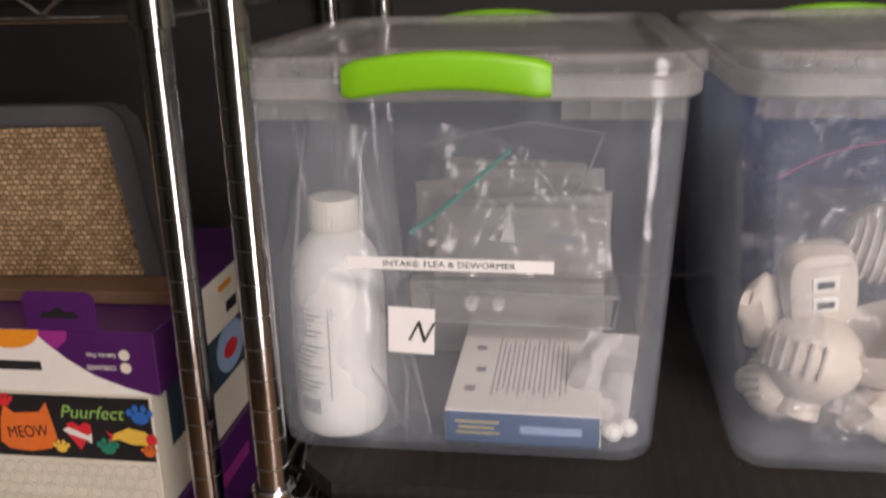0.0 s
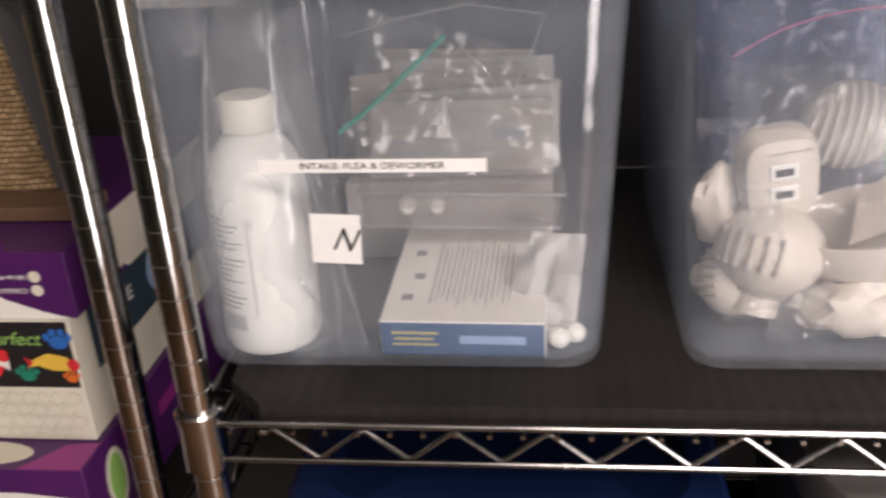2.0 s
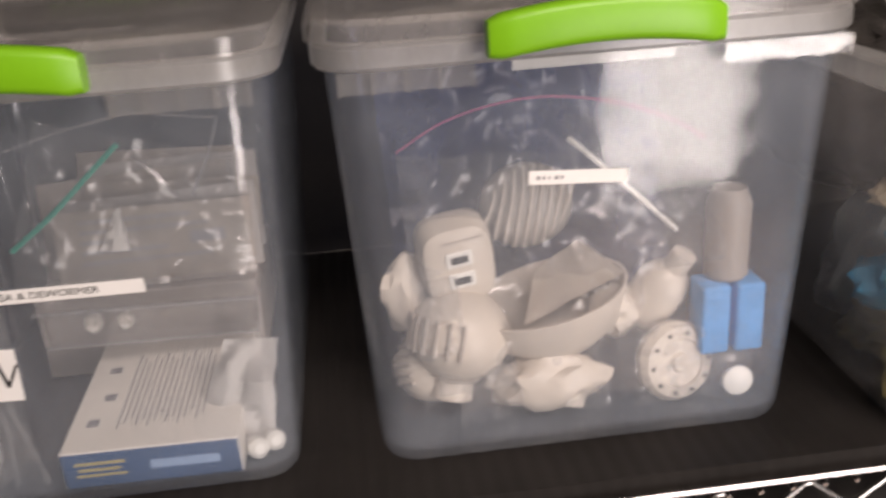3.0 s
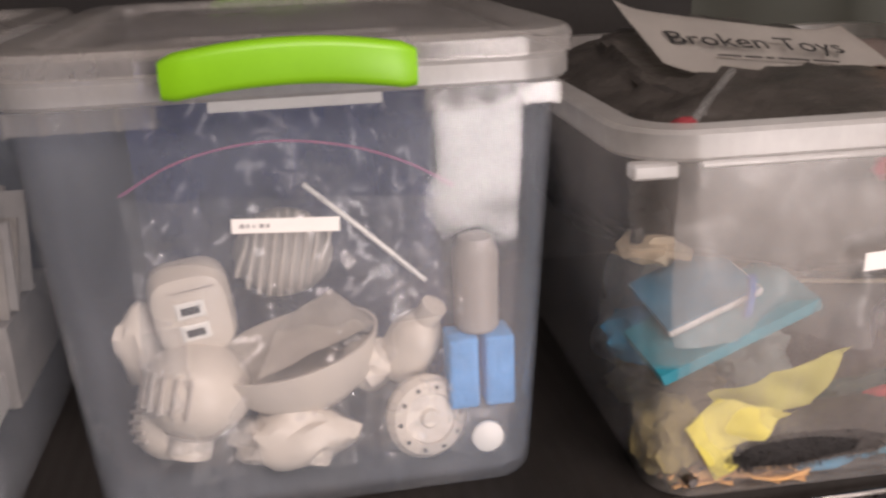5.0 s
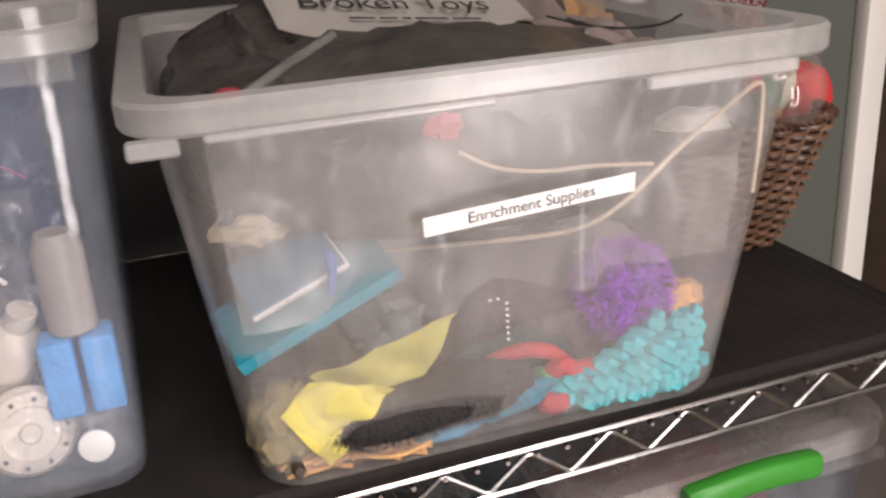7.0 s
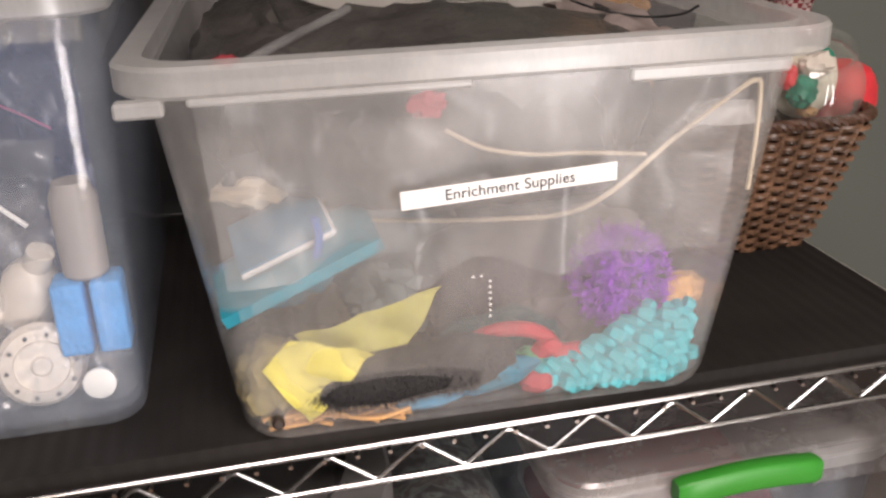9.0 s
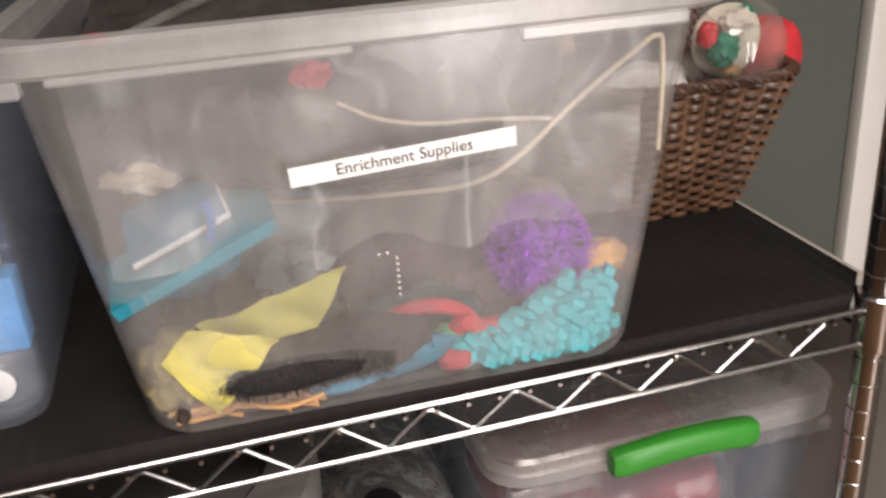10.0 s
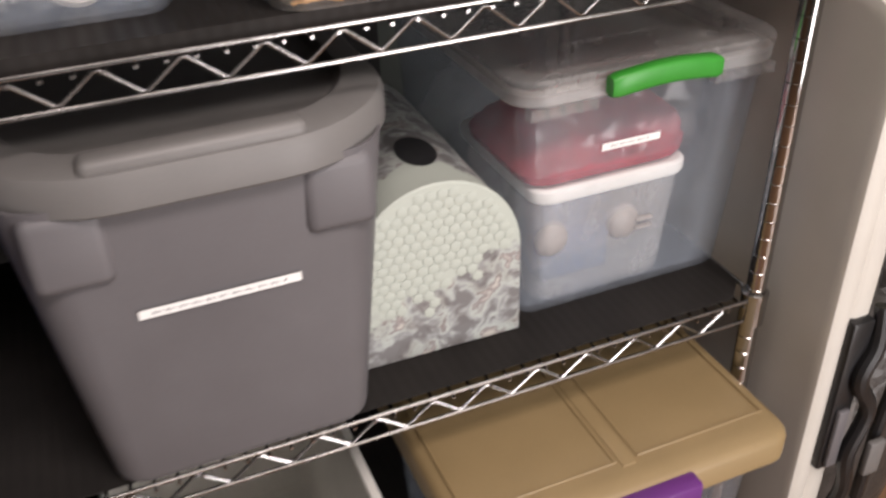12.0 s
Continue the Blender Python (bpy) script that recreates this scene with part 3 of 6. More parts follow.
card_magenta = surface("card_magenta", (0.30, 0.03, 0.22), 0.35)
card_orange = surface("card_orange", (0.75, 0.27, 0.02), 0.4)
card_black = surface("card_black", (0.018, 0.016, 0.018), 0.4)
card_white = surface("card_white", (0.78, 0.75, 0.70), 0.45, 0, 0.05, 15, 250, 0.05)
card_cream = surface("card_cream", (0.68, 0.64, 0.53), 0.5, 0, 0.06, 15, 250, 0.05)
card_teal = surface("card_teal", (0.035, 0.06, 0.085), 0.45)
paint_red = surface("print_red", (0.65, 0.03, 0.04), 0.45)
paint_orange = surface("print_orange", (0.72, 0.16, 0.03), 0.45)
paint_yellow = surface("print_yellow", (0.78, 0.50, 0.07), 0.45)
paint_blue = surface("print_blue", (0.03, 0.14, 0.48), 0.45)
paint_green = surface("print_green", (0.02, 0.22, 0.14), 0.45)
paint_lime = surface("print_lime", (0.28, 0.50, 0.12), 0.45)
hex_line = surface("hex_line", (0.50, 0.47, 0.38), 0.5)
frame_grey = surface("frame_grey", (0.085, 0.085, 0.09), 0.55, 0, 0.1, 10, 250, 0.15)
black_metal = surface("black_metal", (0.012, 0.012, 0.013), 0.4, 0, 0.2, 20, 200, 0.1)


def sisal_material():
    """Coarse basket weave of tan fibre: knots in staggered courses, each its own shade."""
    m, nt, b = nodes_of("sisal")
    br = nt.nodes.new("ShaderNodeTexBrick")
    mp = nt.nodes.new("ShaderNodeMapping")
    mp.inputs["Rotation"].default_value = (radians(-90), 0, 0)
    nz = nt.nodes.new("ShaderNodeTexNoise")
    nz.inputs["Scale"].default_value = 90.0
    tc = nt.nodes.new("ShaderNodeTexCoord")
    wob = nt.nodes.new("ShaderNodeMix")
    wob.data_type, wob.inputs[0].default_value = "VECTOR", 0.004
    nt.links.new(tc.outputs["Object"], nz.inputs["Vector"])
    nt.links.new(tc.outputs["Object"], wob.inputs[4])
    nt.links.new(nz.outputs["Color"], wob.inputs[5])
    nt.links.new(wob.outputs[1], mp.inputs["Vector"])
    nt.links.new(mp.outputs[0], br.inputs["Vector"])
    for key, val in (("Scale", 1.0), ("Mortar Size", 0.0008), ("Mortar Smooth", 0.9), ("Brick Width", 0.0062), ("Row Height", 0.0050), ("Bias", 0.0)):
        br.inputs[key].default_value = val
    br.inputs["Color1"].default_value, br.inputs["Color2"].default_value = (0.62, 0.44, 0.25, 1), (0.33, 0.21, 0.10, 1)
    br.inputs["Mortar"].default_value = (0.13, 0.075, 0.035, 1)
    n = noise_tex(nt, coords(nt, (1, 1, 1)), 420.0, 4.0, 0.7)
    c2 = ramp(nt, n, [(0.3, (0.5, 0.46, 0.4)), (0.65, (1, 1, 1))])
    nt.links.new(mix_col(nt, 0.85, br.outputs["Color"], c2, "MULTIPLY"), b.inputs["Base Color"])
    b.inputs["Roughness"].default_value = 0.85
    inv = nt.nodes.new("ShaderNodeMath")
    inv.operation = "MULTIPLY"
    inv.inputs[1].default_value = -1.0
    nt.links.new(br.outputs["Fac"], inv.inputs[0])
    bump(nt, b, inv.outputs[0], 0.9, 0.002)
    return m


def floral_material():
    """Pale mint card printed with grey leaves and dusty pink flowers near the foot."""
    m, nt, b = nodes_of("floral_card")
    v = coords(nt, 1.0)
    vo = nt.nodes.new("ShaderNodeTexVoronoi")
    vo.feature, vo.inputs["Scale"].default_value = "F1", 34.0
    wob = nt.nodes.new("ShaderNodeMix")
    wob.data_type = "VECTOR"
    nz = nt.nodes.new("ShaderNodeTexNoise")
    nz.inputs["Scale"].default_value = 26.0
    nt.links.new(v, nz.inputs["Vector"])
    wob.inputs[0].default_value = 0.06
    nt.links.new(v, wob.inputs[4])
    nt.links.new(nz.outputs["Color"], wob.inputs[5])
    nt.links.new(wob.outputs[1], vo.inputs["Vector"])
    leaf = noise_tex(nt, wob.outputs[1], 24.0, 3.0, 0.6)
    inks = ramp(nt, leaf, [(0.40, (0.18, 0.175, 0.175)), (0.47, (0.33, 0.34, 0.34)), (0.53, (0.46, 0.50, 0.47)), (0.58, (0.24, 0.21, 0.21)), (0.66, (0.52, 0.50, 0.46))])
    cell = ramp(nt, vo.outputs["Distance"], [(0.1, (0.55, 0.48, 0.46)), (0.5, (1, 1, 1))])
    inks2 = mix_col(nt, 0.6, inks, cell, "MULTIPLY")
    sep = nt.nodes.new("ShaderNodeSeparateXYZ")
    nt.links.new(v, sep.inputs[0])
    big = noise_tex(nt, v, 11.0, 5.0, 0.7)
    ma = nt.nodes.new("ShaderNodeMath")
    ma.operation = "MULTIPLY_ADD"
    nt.links.new(sep.outputs["Z"], ma.inputs[0])
    ma.inputs[1].default_value = -4.0
    nt.links.new(big, ma.inputs[2])
    mx = nt.nodes.new("ShaderNodeMath")
    mx.operation = "MULTIPLY_ADD"
    nt.links.new(sep.outputs["X"], mx.inputs[0])
    mx.inputs[1].default_value = 1.1
    nt.links.new(ma.outputs[0], mx.inputs[2])
    my = nt.nodes.new("ShaderNodeMath")
    my.operation = "MULTIPLY_ADD"
    nt.links.new(sep.outputs["Y"], my.inputs[0])
    my.inputs[1].default_value = 9.0
    nt.links.new(mx.outputs[0], my.inputs[2])
    mask = ramp(nt, my.outputs[0], [(0.10, (0, 0, 0)), (0.16, (1, 1, 1))])
    nt.links.new(mix_col(nt, mask, (0.46, 0.50, 0.45), inks2), b.inputs["Base Color"])
    b.inputs["Roughness"].default_value = 0.55
    bump(nt, b, leaf, 0.1, 0.0005)
    return m


def plaid_material():
    m, nt, b = nodes_of("plaid_cloth")
    ck = nt.nodes.new("ShaderNodeTexChecker")
    ck.inputs["Scale"].default_value = 190.0
    ck.inputs[1].default_value, ck.inputs[2].default_value = (0.55, 0.45, 0.42, 1), (0.20, 0.02, 0.03, 1)
    nt.links.new(coords(nt, 1.0), ck.inputs["Vector"])
    nt.links.new(ck.outputs[0], b.inputs["Base Color"])
    b.inputs["Roughness"].default_value = 0.85
    bump(nt, b, noise_tex(nt, coords(nt, 1.0), 300), 0.4, 0.001)
    return m


sisal, floral, plaid = sisal_material(), floral_material(), plaid_material()


mint_card = surface("mint_card", (0.46, 0.50, 0.45), 0.55, 0, 0.06, 30, 250, 0.05)
globe_glass = clear_plastic("globe_glass", (0.97, 0.98, 0.97), 0.03, 0.03, 0.3)


# ---- free-form helpers ----
def blob(bm, c, r, amp=0.15, freq=2.0, sub=3, seed=0.0, m=None, flat=0.0):
    """A lumpy closed form."""
    res = bmesh.ops.create_icosphere(bm, subdivisions=sub, radius=1.0)
    off = Vector((seed * 3.7, seed * 1.3, seed * 5.1))
    for v in res["verts"]:
        d = v.co.normalized()
        k = 1 + amp * noise.noise(d * freq + off) + amp * 0.5 * noise.noise(d * freq * 2.7 + off)
        p = Vector((d.x * r[0] * k, d.y * r[1] * k, d.z * r[2] * k))
        if flat and p.z < -r[2] * flat:
            p.z = -r[2] * flat
        v.co = Vector(c) + (m.to_3x3() @ p if m is not None else p)
    return res["verts"]


def blob_bm(c, r, amp=0.15, freq=2.0, sub=3, seed=0.0, m=None, flat=0.0):
    bm = bmesh.new()
    blob(bm, c, r, amp, freq, sub, seed, m, flat)
    return bm


def sheet(corners, nu, nv, amp, freq, seed=0.0, thick=0.0008, extra=None):
    """A creased sheet between four corners (bottom-left, bottom-right, top-right, top-left)."""
    bl, br, tr, tl = (Vector(c) for c in corners)
    nrm = (br - bl).cross(tl - bl).normalized()
    bm = bmesh.new()
    rows = []
    for j in range(nv + 1):
        row = []
        for i in range(nu + 1):
            u, w = i / nu, j / nv
            p = bl.lerp(br, u).lerp(tl.lerp(tr, u), w)
            q = p * freq + Vector((seed, seed * 2.1, 0))
            h = amp * (abs(noise.noise(q)) * 2 - 0.5 + 0.5 * noise.noise(q * 2.3))
            if extra:
                h += extra(u, w)
            row.append(bm.verts.new(p + nrm * h))
        rows.append(row)
    for a, b in zip(rows, rows[1:]):
        for i in range(nu):
            bm.faces.new((a[i], a[i + 1], b[i + 1], b[i]))
    if thick:
        bmesh.ops.solidify(bm, geom=list(bm.faces), thickness=thick)
    return bm


def lone(name, bm, material, label, category, group="", smooth=True, kind=""):
    """A thing of one piece."""
    ob = tagged(finish(name, bm, material, smooth=smooth), label, category, group, kind)
    return lets_light(ob) if material is film else ob


def bars(parent, m, rows, material, name="print_bar"):
    """Unreadable printing: one mesh a line; rows of (x, y, width, height)."""
    bm = bmesh.new()
    for x, y, w, h in rows:
        add_box(bm, x, x + w, y - h / 2, y + h / 2, 0, 0.0002)
    ob = part("printing", bm, material, parent)
    ob.matrix_basis = m
    return ob


def plate(parent, name, pts, material, m, depth=0.0003):
    """A flat printed or cut shape from its outline."""
    bm = bmesh.new()
    loft(bm, [[(x, y, 0) for x, y in pts], [(x, y, depth) for x, y in pts]])
    ob = part(name, bm, material, parent)
    ob.matrix_basis = m
    return ob


def oval(cx, cy, rx, ry, n=20, a0=0.0, a1=360.0):
    return [(cx + rx * math.cos(radians(a0 + (a1 - a0) * i / n)), cy + ry * math.sin(radians(a0 + (a1 - a0) * i / n))) for i in range(n)]


# ---- things in the first tote ----
def medicine_bottle():
    t = thing("medicine_bottle", pose(0.0405, 0.096, 1.2075, 0, 0.8, 0) @ Matrix.Diagonal((0.97, 0.97, 1.03, 1.0)), "white plastic medicine bottle with a cream screw cap, bagged", "bottle")
    bm = bmesh.new()
    lathe(bm, [(0.030, 0.0), (0.0375, 0.002), (0.040, 0.008), (0.0402, 0.05), (0.0402, 0.125), (0.0385, 0.138), (0.032, 0.154), (0.022, 0.166), (0.0175, 0.170), (0.0175, 0.173)], 40)
    part("body", bm, bottle_white, t)
    bm = bmesh.new()
    prof = [(0.0202, 0.171), (0.0205, 0.172), (0.0205, 0.193), (0.0195, 0.1955), (0.0, 0.196)]
    seg = 60
    rings = []
    for r, z in prof[:-1]:
        rings.append([((r + (0.0004 if i % 2 else -0.0003)) * math.cos(2 * math.pi * i / seg), (r + (0.0004 if i % 2 else -0.0003)) * math.sin(2 * math.pi * i / seg), z) for i in range(seg)])
    loft(bm, rings)
    part("cap", bm, cream_cap, t, "cream ribbed screw cap")
    # the printed panel, bent round the body
    def bent(x0, x1, z0, z1, rad):
        bm = bmesh.new()
        n = max(2, int(abs(x1 - x0) * 12))
        a = [(rad * math.sin(x0 + (x1 - x0) * i / n), -rad * math.cos(x0 + (x1 - x0) * i / n)) for i in range(n + 1)]
        loft(bm, [[(x, y, z0) for x, y in a], [(x, y, z1) for x, y in a]], False, False, False)
        return bm
    bm = bmesh.new()
    for k in range(17):
        z = 0.112 - k * 0.0044
        w = 0.55 + 0.35 * ((k * 37) % 10) / 10
        if k in (6, 12):
            continue
        b2 = bent(-0.95, -0.95 + w, z, z + 0.0011, 0.0405)
        me = bpy.data.meshes.new("tmp")
        b2.to_mesh(me)
        b2.free()
        bm.from_mesh(me)
        bpy.data.meshes.remove(me)
    part("printing", bm, print_grey, t)
    bm = bmesh.new()
    for k in range(14):
        b2 = bent(-0.72 + k * 0.036, -0.72 + k * 0.036 + (0.014 if k % 3 else 0.024), 0.023, 0.036, 0.0405)
        me = bpy.data.meshes.new("tmp")
        b2.to_mesh(me)
        b2.free()
        bm.from_mesh(me)
        bpy.data.meshes.remove(me)
    part("barcode", bm, print_grey, t)
    part("label_edge", bent(0.02, 0.045, 0.036, 0.115, 0.0405), print_grey, t)


medicine_bottle()


def pouch(name, rings, material, label, amp=0.006, seed=0.0, n=40):
    """A loose film bag lofted through uneven rings: (cx, cy, rx, ry, z)."""
    bm = bmesh.new()
    rows = []
    for j, (cx, cy, rx, ry, z) in enumerate(rings):
        row = []
        for i in range(n):
            a = 2 * math.pi * i / n
            h = amp * noise.noise(Vector((math.cos(a) * 2.2, math.sin(a) * 2.2, z * 28 + seed))) + amp * 0.6 * abs(noise.noise(Vector((math.cos(a) * 6, math.sin(a) * 6, z * 40 + seed))))
            row.append((cx + (rx + h) * math.cos(a), max(cy + (ry + h) * math.sin(a), 0.0), z + h * 0.3))
        rows.append(row)
    loft(bm, rows, True, False)
    return lone(name, bm, material, label, "plastic bag")


pouch("zip_bag", [(0.046 + 0.014 * max(0, k - 8) / 6, 0.110 - 0.0008 * k, 0.051 if k < 3 else 0.056 - 0.0033 * max(0, k - 6), 0.046 - 0.0025 * max(0, k - 6), 1.2075 + 0.0188 * k) for k in range(15)], film,
      "clear plastic zip bag round the medicine bottle", 0.007, 2.0)
# loose skirt of the same bag beside the bottle
lone("bag_fold", sheet([(0.075, 0.085, 1.209), (0.122, 0.075, 1.209), (0.104, 0.07, 1.33), (0.066, 0.085, 1.455)], 14, 26, 0.006, 60, 3.0, 0.0), film, "loose clear fold of the bottle's bag", "plastic bag")

creased = film_material("creased_film", haze=0.20, rough=0.12, gloss=0.12)
for k, line in enumerate(([(0.066, 0.078, 1.47), (0.080, 0.074, 1.40), (0.094, 0.070, 1.34), (0.112, 0.066, 1.27), (0.122, 0.070, 1.212)], [(0.030, 0.078, 1.47), (0.022, 0.076, 1.42), (0.014, 0.075, 1.36), (0.006, 0.078, 1.29)], [(0.072, 0.074, 1.27), (0.086, 0.070, 1.25), (0.094, 0.068, 1.225)], [(0.098, 0.068, 1.30), (0.104, 0.068, 1.26), (0.100, 0.070, 1.213)])):
    lone("bag_fold", rod(line, [0.0006 + 0.0011 * math.sin(math.pi * (i + 0.4) / len(line)) for i in range(len(line))], 6), creased, "creased edge of the clear bottle bag", "plastic bag", "bag folds")
for k, line in enumerate(([(0.10, 0.19, 1.43), (0.15, 0.185, 1.444), (0.20, 0.19, 1.452), (0.262, 0.20, 1.44)], [(0.262, 0.195, 1.44), (0.25, 0.19, 1.41), (0.236, 0.185, 1.385)], [(0.195, 0.185, 1.42), (0.212, 0.18, 1.405), (0.225, 0.18, 1.385)])):
    lone("bag_fold", rod(line, [0.0005 + 0.0010 * math.sin(math.pi * (i + 0.4) / len(line)) for i in range(len(line))], 6), creased, "creased edge of the clear packet bag", "plastic bag", "bag folds")
card = part("sticker", box(-0.0182, 0.0182, -0.0200, 0.0195, 0, 0.0005, 0.0002, 1), label_paper, tote_a, "white square sticker with a marker letter")
card.matrix_basis = on_face(-0.0365, 0.1125, 0.0012, -3)
writing("marker_letter", "N", 0.026, ink, card, pose(0.005, -0.001, 0.0009, 0, 0, -4), "", 0.020, 0.45)


def medicine_box():
    t = thing("medicine_carton", pose(0.1345, 0.066, 1.2072, 5, 0, -1.5), "white and blue medicine carton lying in the tote", "carton")
    part("carton", box(0, 0.127, 0, 0.165, 0, 0.031, 0.0008, 1), card_white, t)
    part("blue_front", box(0.0008, 0.1262, -0.0004, 0.0002, 0.0008, 0.0300), card_blue, t, "blue printed end of the carton")
    bars(t, pose(0, -0.0005, 0, 90, 0, 0), [(0.009, 0.021, 0.036, 0.0026), (0.011, 0.0155, 0.030, 0.0026), (0.009, 0.0105, 0.036, 0.0022)], gold_print)
    bars(t, pose(0, -0.0005, 0, 90, 0, 0), [(0.062, 0.0155, 0.05, 0.0075)], pale_blue_print)
    rows = []
    for k in range(15):
        rows.append((0.035 + k * 0.0044, 0.075, 0.0012, 0.1 - 0.03 * ((k * 7) % 5) / 5))
    bm = bmesh.new()
    for x, y, w, h in rows:
        add_box(bm, x, x + w, y - h / 2, y + h / 2, 0.031, 0.0312)
    for x, y in ((0.012, 0.03), (0.018, 0.062), (0.014, 0.1)):
        add_box(bm, x, x + 0.009, y, y + 0.009, 0.031, 0.0312)
    part("printing", bm, print_grey, t)


medicine_box()
ct = lone("grey_carton", box(0.075, 0.268, 0.245, 0.395, 1.2072, 1.283, 0.001, 1), paper_grey, "grey paper carton under the packets in the tote", "carton")


def clear_tray():
    t = thing("clear_tray", pose(0.190, 0.186, 1.2735, 2, 2, 1.5) @ Matrix.Diagonal((1.0, 1.0, 1.2, 1.0)), "clear moulded plastic tray with thin flanges", "tray")
    bm = bmesh.new()
    loft(bm, [rrect(0, 0, 0.081, 0.022, 0.004, 0.0), rrect(0, 0, 0.083, 0.024, 0.004, 0.026), rrect(0, 0, 0.087, 0.028, 0.004, 0.0265), rrect(0, 0, 0.087, 0.028, 0.004, 0.0275), rrect(0, 0, 0.0822, 0.0232, 0.004, 0.0275), rrect(0, 0, 0.0802, 0.0212, 0.004, 0.001)])
    part("tray", bm, tray_clear, t)
    part("flange", rod([(-0.087, -0.028, 0.027), (0.0, -0.0283, 0.0272), (0.087, -0.028, 0.027), (0.083, -0.0245, 0.002)], 0.0013, 6), creased, t)
    part("flange", rod([(0.083, -0.0245, 0.001), (0.0, -0.0247, 0.001), (-0.083, -0.0245, 0.001)], 0.0012, 6), creased, t)
    for x, r in ((-0.045, 0.007), (-0.02, 0.006)):
        bm = bmesh.new()
        lathe(bm, [(r, 0.0), (r, 0.006), (r * 0.7, 0.008)], 16, pose(x, -0.014, 0.014, 80, 0, 0))
        part("stopper", bm, bottle_white, t, "small white stopper")


clear_tray()
random.seed(5)
for k in range(6):
    w, h = 0.115 + 0.02 * random.random(), 0.07
    t = thing("medicine_packet", pose(0.175 + 0.02 * random.uniform(-1, 1), 0.252 + 0.017 * k, 1.286, 74 - 2 * k, random.uniform(-3, 3), random.uniform(-7, 7)), "grey-white printed medicine packet standing in the tote", "packet", "medicine packets")
    part("packet", box(-w / 2 - 0.02, w / 2 + 0.02, 0, h + 0.006 * k, -0.003, 0.003, 0.0012, 2), paper_grey if k % 3 == 1 else packet_paper, t)
    bars(t, Matrix.Translation((0, 0, 0.0032)), [(-w / 2, h * 0.85 - j * 0.009, w * (0.3 + 0.6 * random.random()), 0.0028) for j in range(5)] + [(w / 2 - 0.035, h * 0.55, 0.03, 0.011)], print_grey)
lone("zip_bag", sheet([(0.075, 0.20, 1.305), (0.275, 0.205, 1.305), (0.262, 0.235, 1.40), (0.115, 0.225, 1.445)], 30, 20, 0.008, 38, 7.0, 0.0), film, "clear crumpled zip bag over the packets", "plastic bag")
lone("zip_strip", curved([(0.087, 0.195, 1.348), (0.12, 0.2, 1.372), (0.15, 0.205, 1.398), (0.180, 0.21, 1.424)], 0.0023, 8), green_zip, "green zip strip of a clear bag", "zip strip")
# highlight on the zip bag, modelled as a small white creased sheet
lone("bag_glint", sheet([(0.163, 0.165, 1.352), (0.186, 0.160, 1.352), (0.184, 0.165, 1.386), (0.178, 0.17, 1.380)], 6, 6, 0.006, 90, 1.0, 0.0006), paper_white, "small white folded sheet standing in for the bag's highlight", "paper")
lf = lone("leaflet", sheet([(0.222, 0.092, 1.222), (0.283, 0.082, 1.215), (0.293, 0.115, 1.287), (0.252, 0.125, 1.285)], 14, 14, 0.009, 45, 9.0, 0.0007), paper_white, "crumpled white paper leaflet", "paper")
for c in ((0.2715, 0.0785, 1.2155), (0.2835, 0.0855, 1.2165)):
    bm = bmesh.new()
    lathe(bm, [(0.004, -0.008), (0.0078, -0.005), (0.0082, 0.0), (0.0075, 0.0045), (0.004, 0.0075)], 18, pose(*c, 70, 0, 20))
    lone("vial_cap", bm, bottle_white, "small round white vial cap in the tote", "cap", "vial caps")


# ---- things in the second tote ----
lone("blue_bag", sheet([(0.395, 0.20, 1.212), (0.64, 0.215, 1.212), (0.632, 0.26, 1.47), (0.385, 0.25, 1.475)], 34, 34, 0.014, 22, 4.0, 0.0), blue_film, "large slate-blue plastic bag standing behind the diffusers", "plastic bag")
lone("zip_strip", curved([(0.395, 0.128, 1.418), (0.43, 0.132, 1.436), (0.47, 0.134, 1.446), (0.512, 0.135, 1.448), (0.56, 0.134, 1.44), (0.6, 0.132, 1.425), (0.63, 0.13, 1.407)], 0.0009, 8), pink_zip, "pink zip strip of a large clear bag", "zip strip")
lone("zip_bag", sheet([(0.40, 0.108, 1.215), (0.63, 0.10, 1.212), (0.63, 0.128, 1.40), (0.395, 0.128, 1.415)], 40, 34, 0.012, 30, 12.0, 0.0, lambda u, w: -0.012 * math.sin(math.pi * u) * (1 - w)), film, "clear wrinkled zip bag round the white diffusers", "plastic bag")


def plug_in(m, label):
    t = thing("plug_in_diffuser", m, label, "diffuser", "plug-in diffusers")
    bm = bmesh.new()
    loft(bm, [[(x * k, y, z * k) for x, z in [(0.029 * math.copysign(abs(math.cos(a)) ** 0.55, math.cos(a)), 0.035 * math.copysign(abs(math.sin(a)) ** 0.55, math.sin(a))) for a in [2 * math.pi * i / 32 for i in range(32)]]]
              for k, y in ((0.72, -0.019), (0.9, -0.016), (1.0, -0.006), (1.0, 0.01), (0.85, 0.02), (0.5, 0.024))])
    part("body", bm, device_white, t)
    for z in (0.008, -0.010):
        part("socket", box(-0.0105, 0.0105, -0.0205, -0.0185, z - 0.0065, z + 0.0065, 0.001, 1), bottle_white, t)
        part("slot", box(-0.0065, 0.0065, -0.0212, -0.0204, z - 0.0028, z + 0.0028), socket_dark, t, "dark socket slot")
    part("seam", box(-0.012, 0.02, -0.0196, -0.0188, 0.0225, 0.0235), device_grey, t)


plug_in(pose(0.434, 0.13, 1.331, 6, -7, 4), "white plug-in diffuser with two dark socket slots")


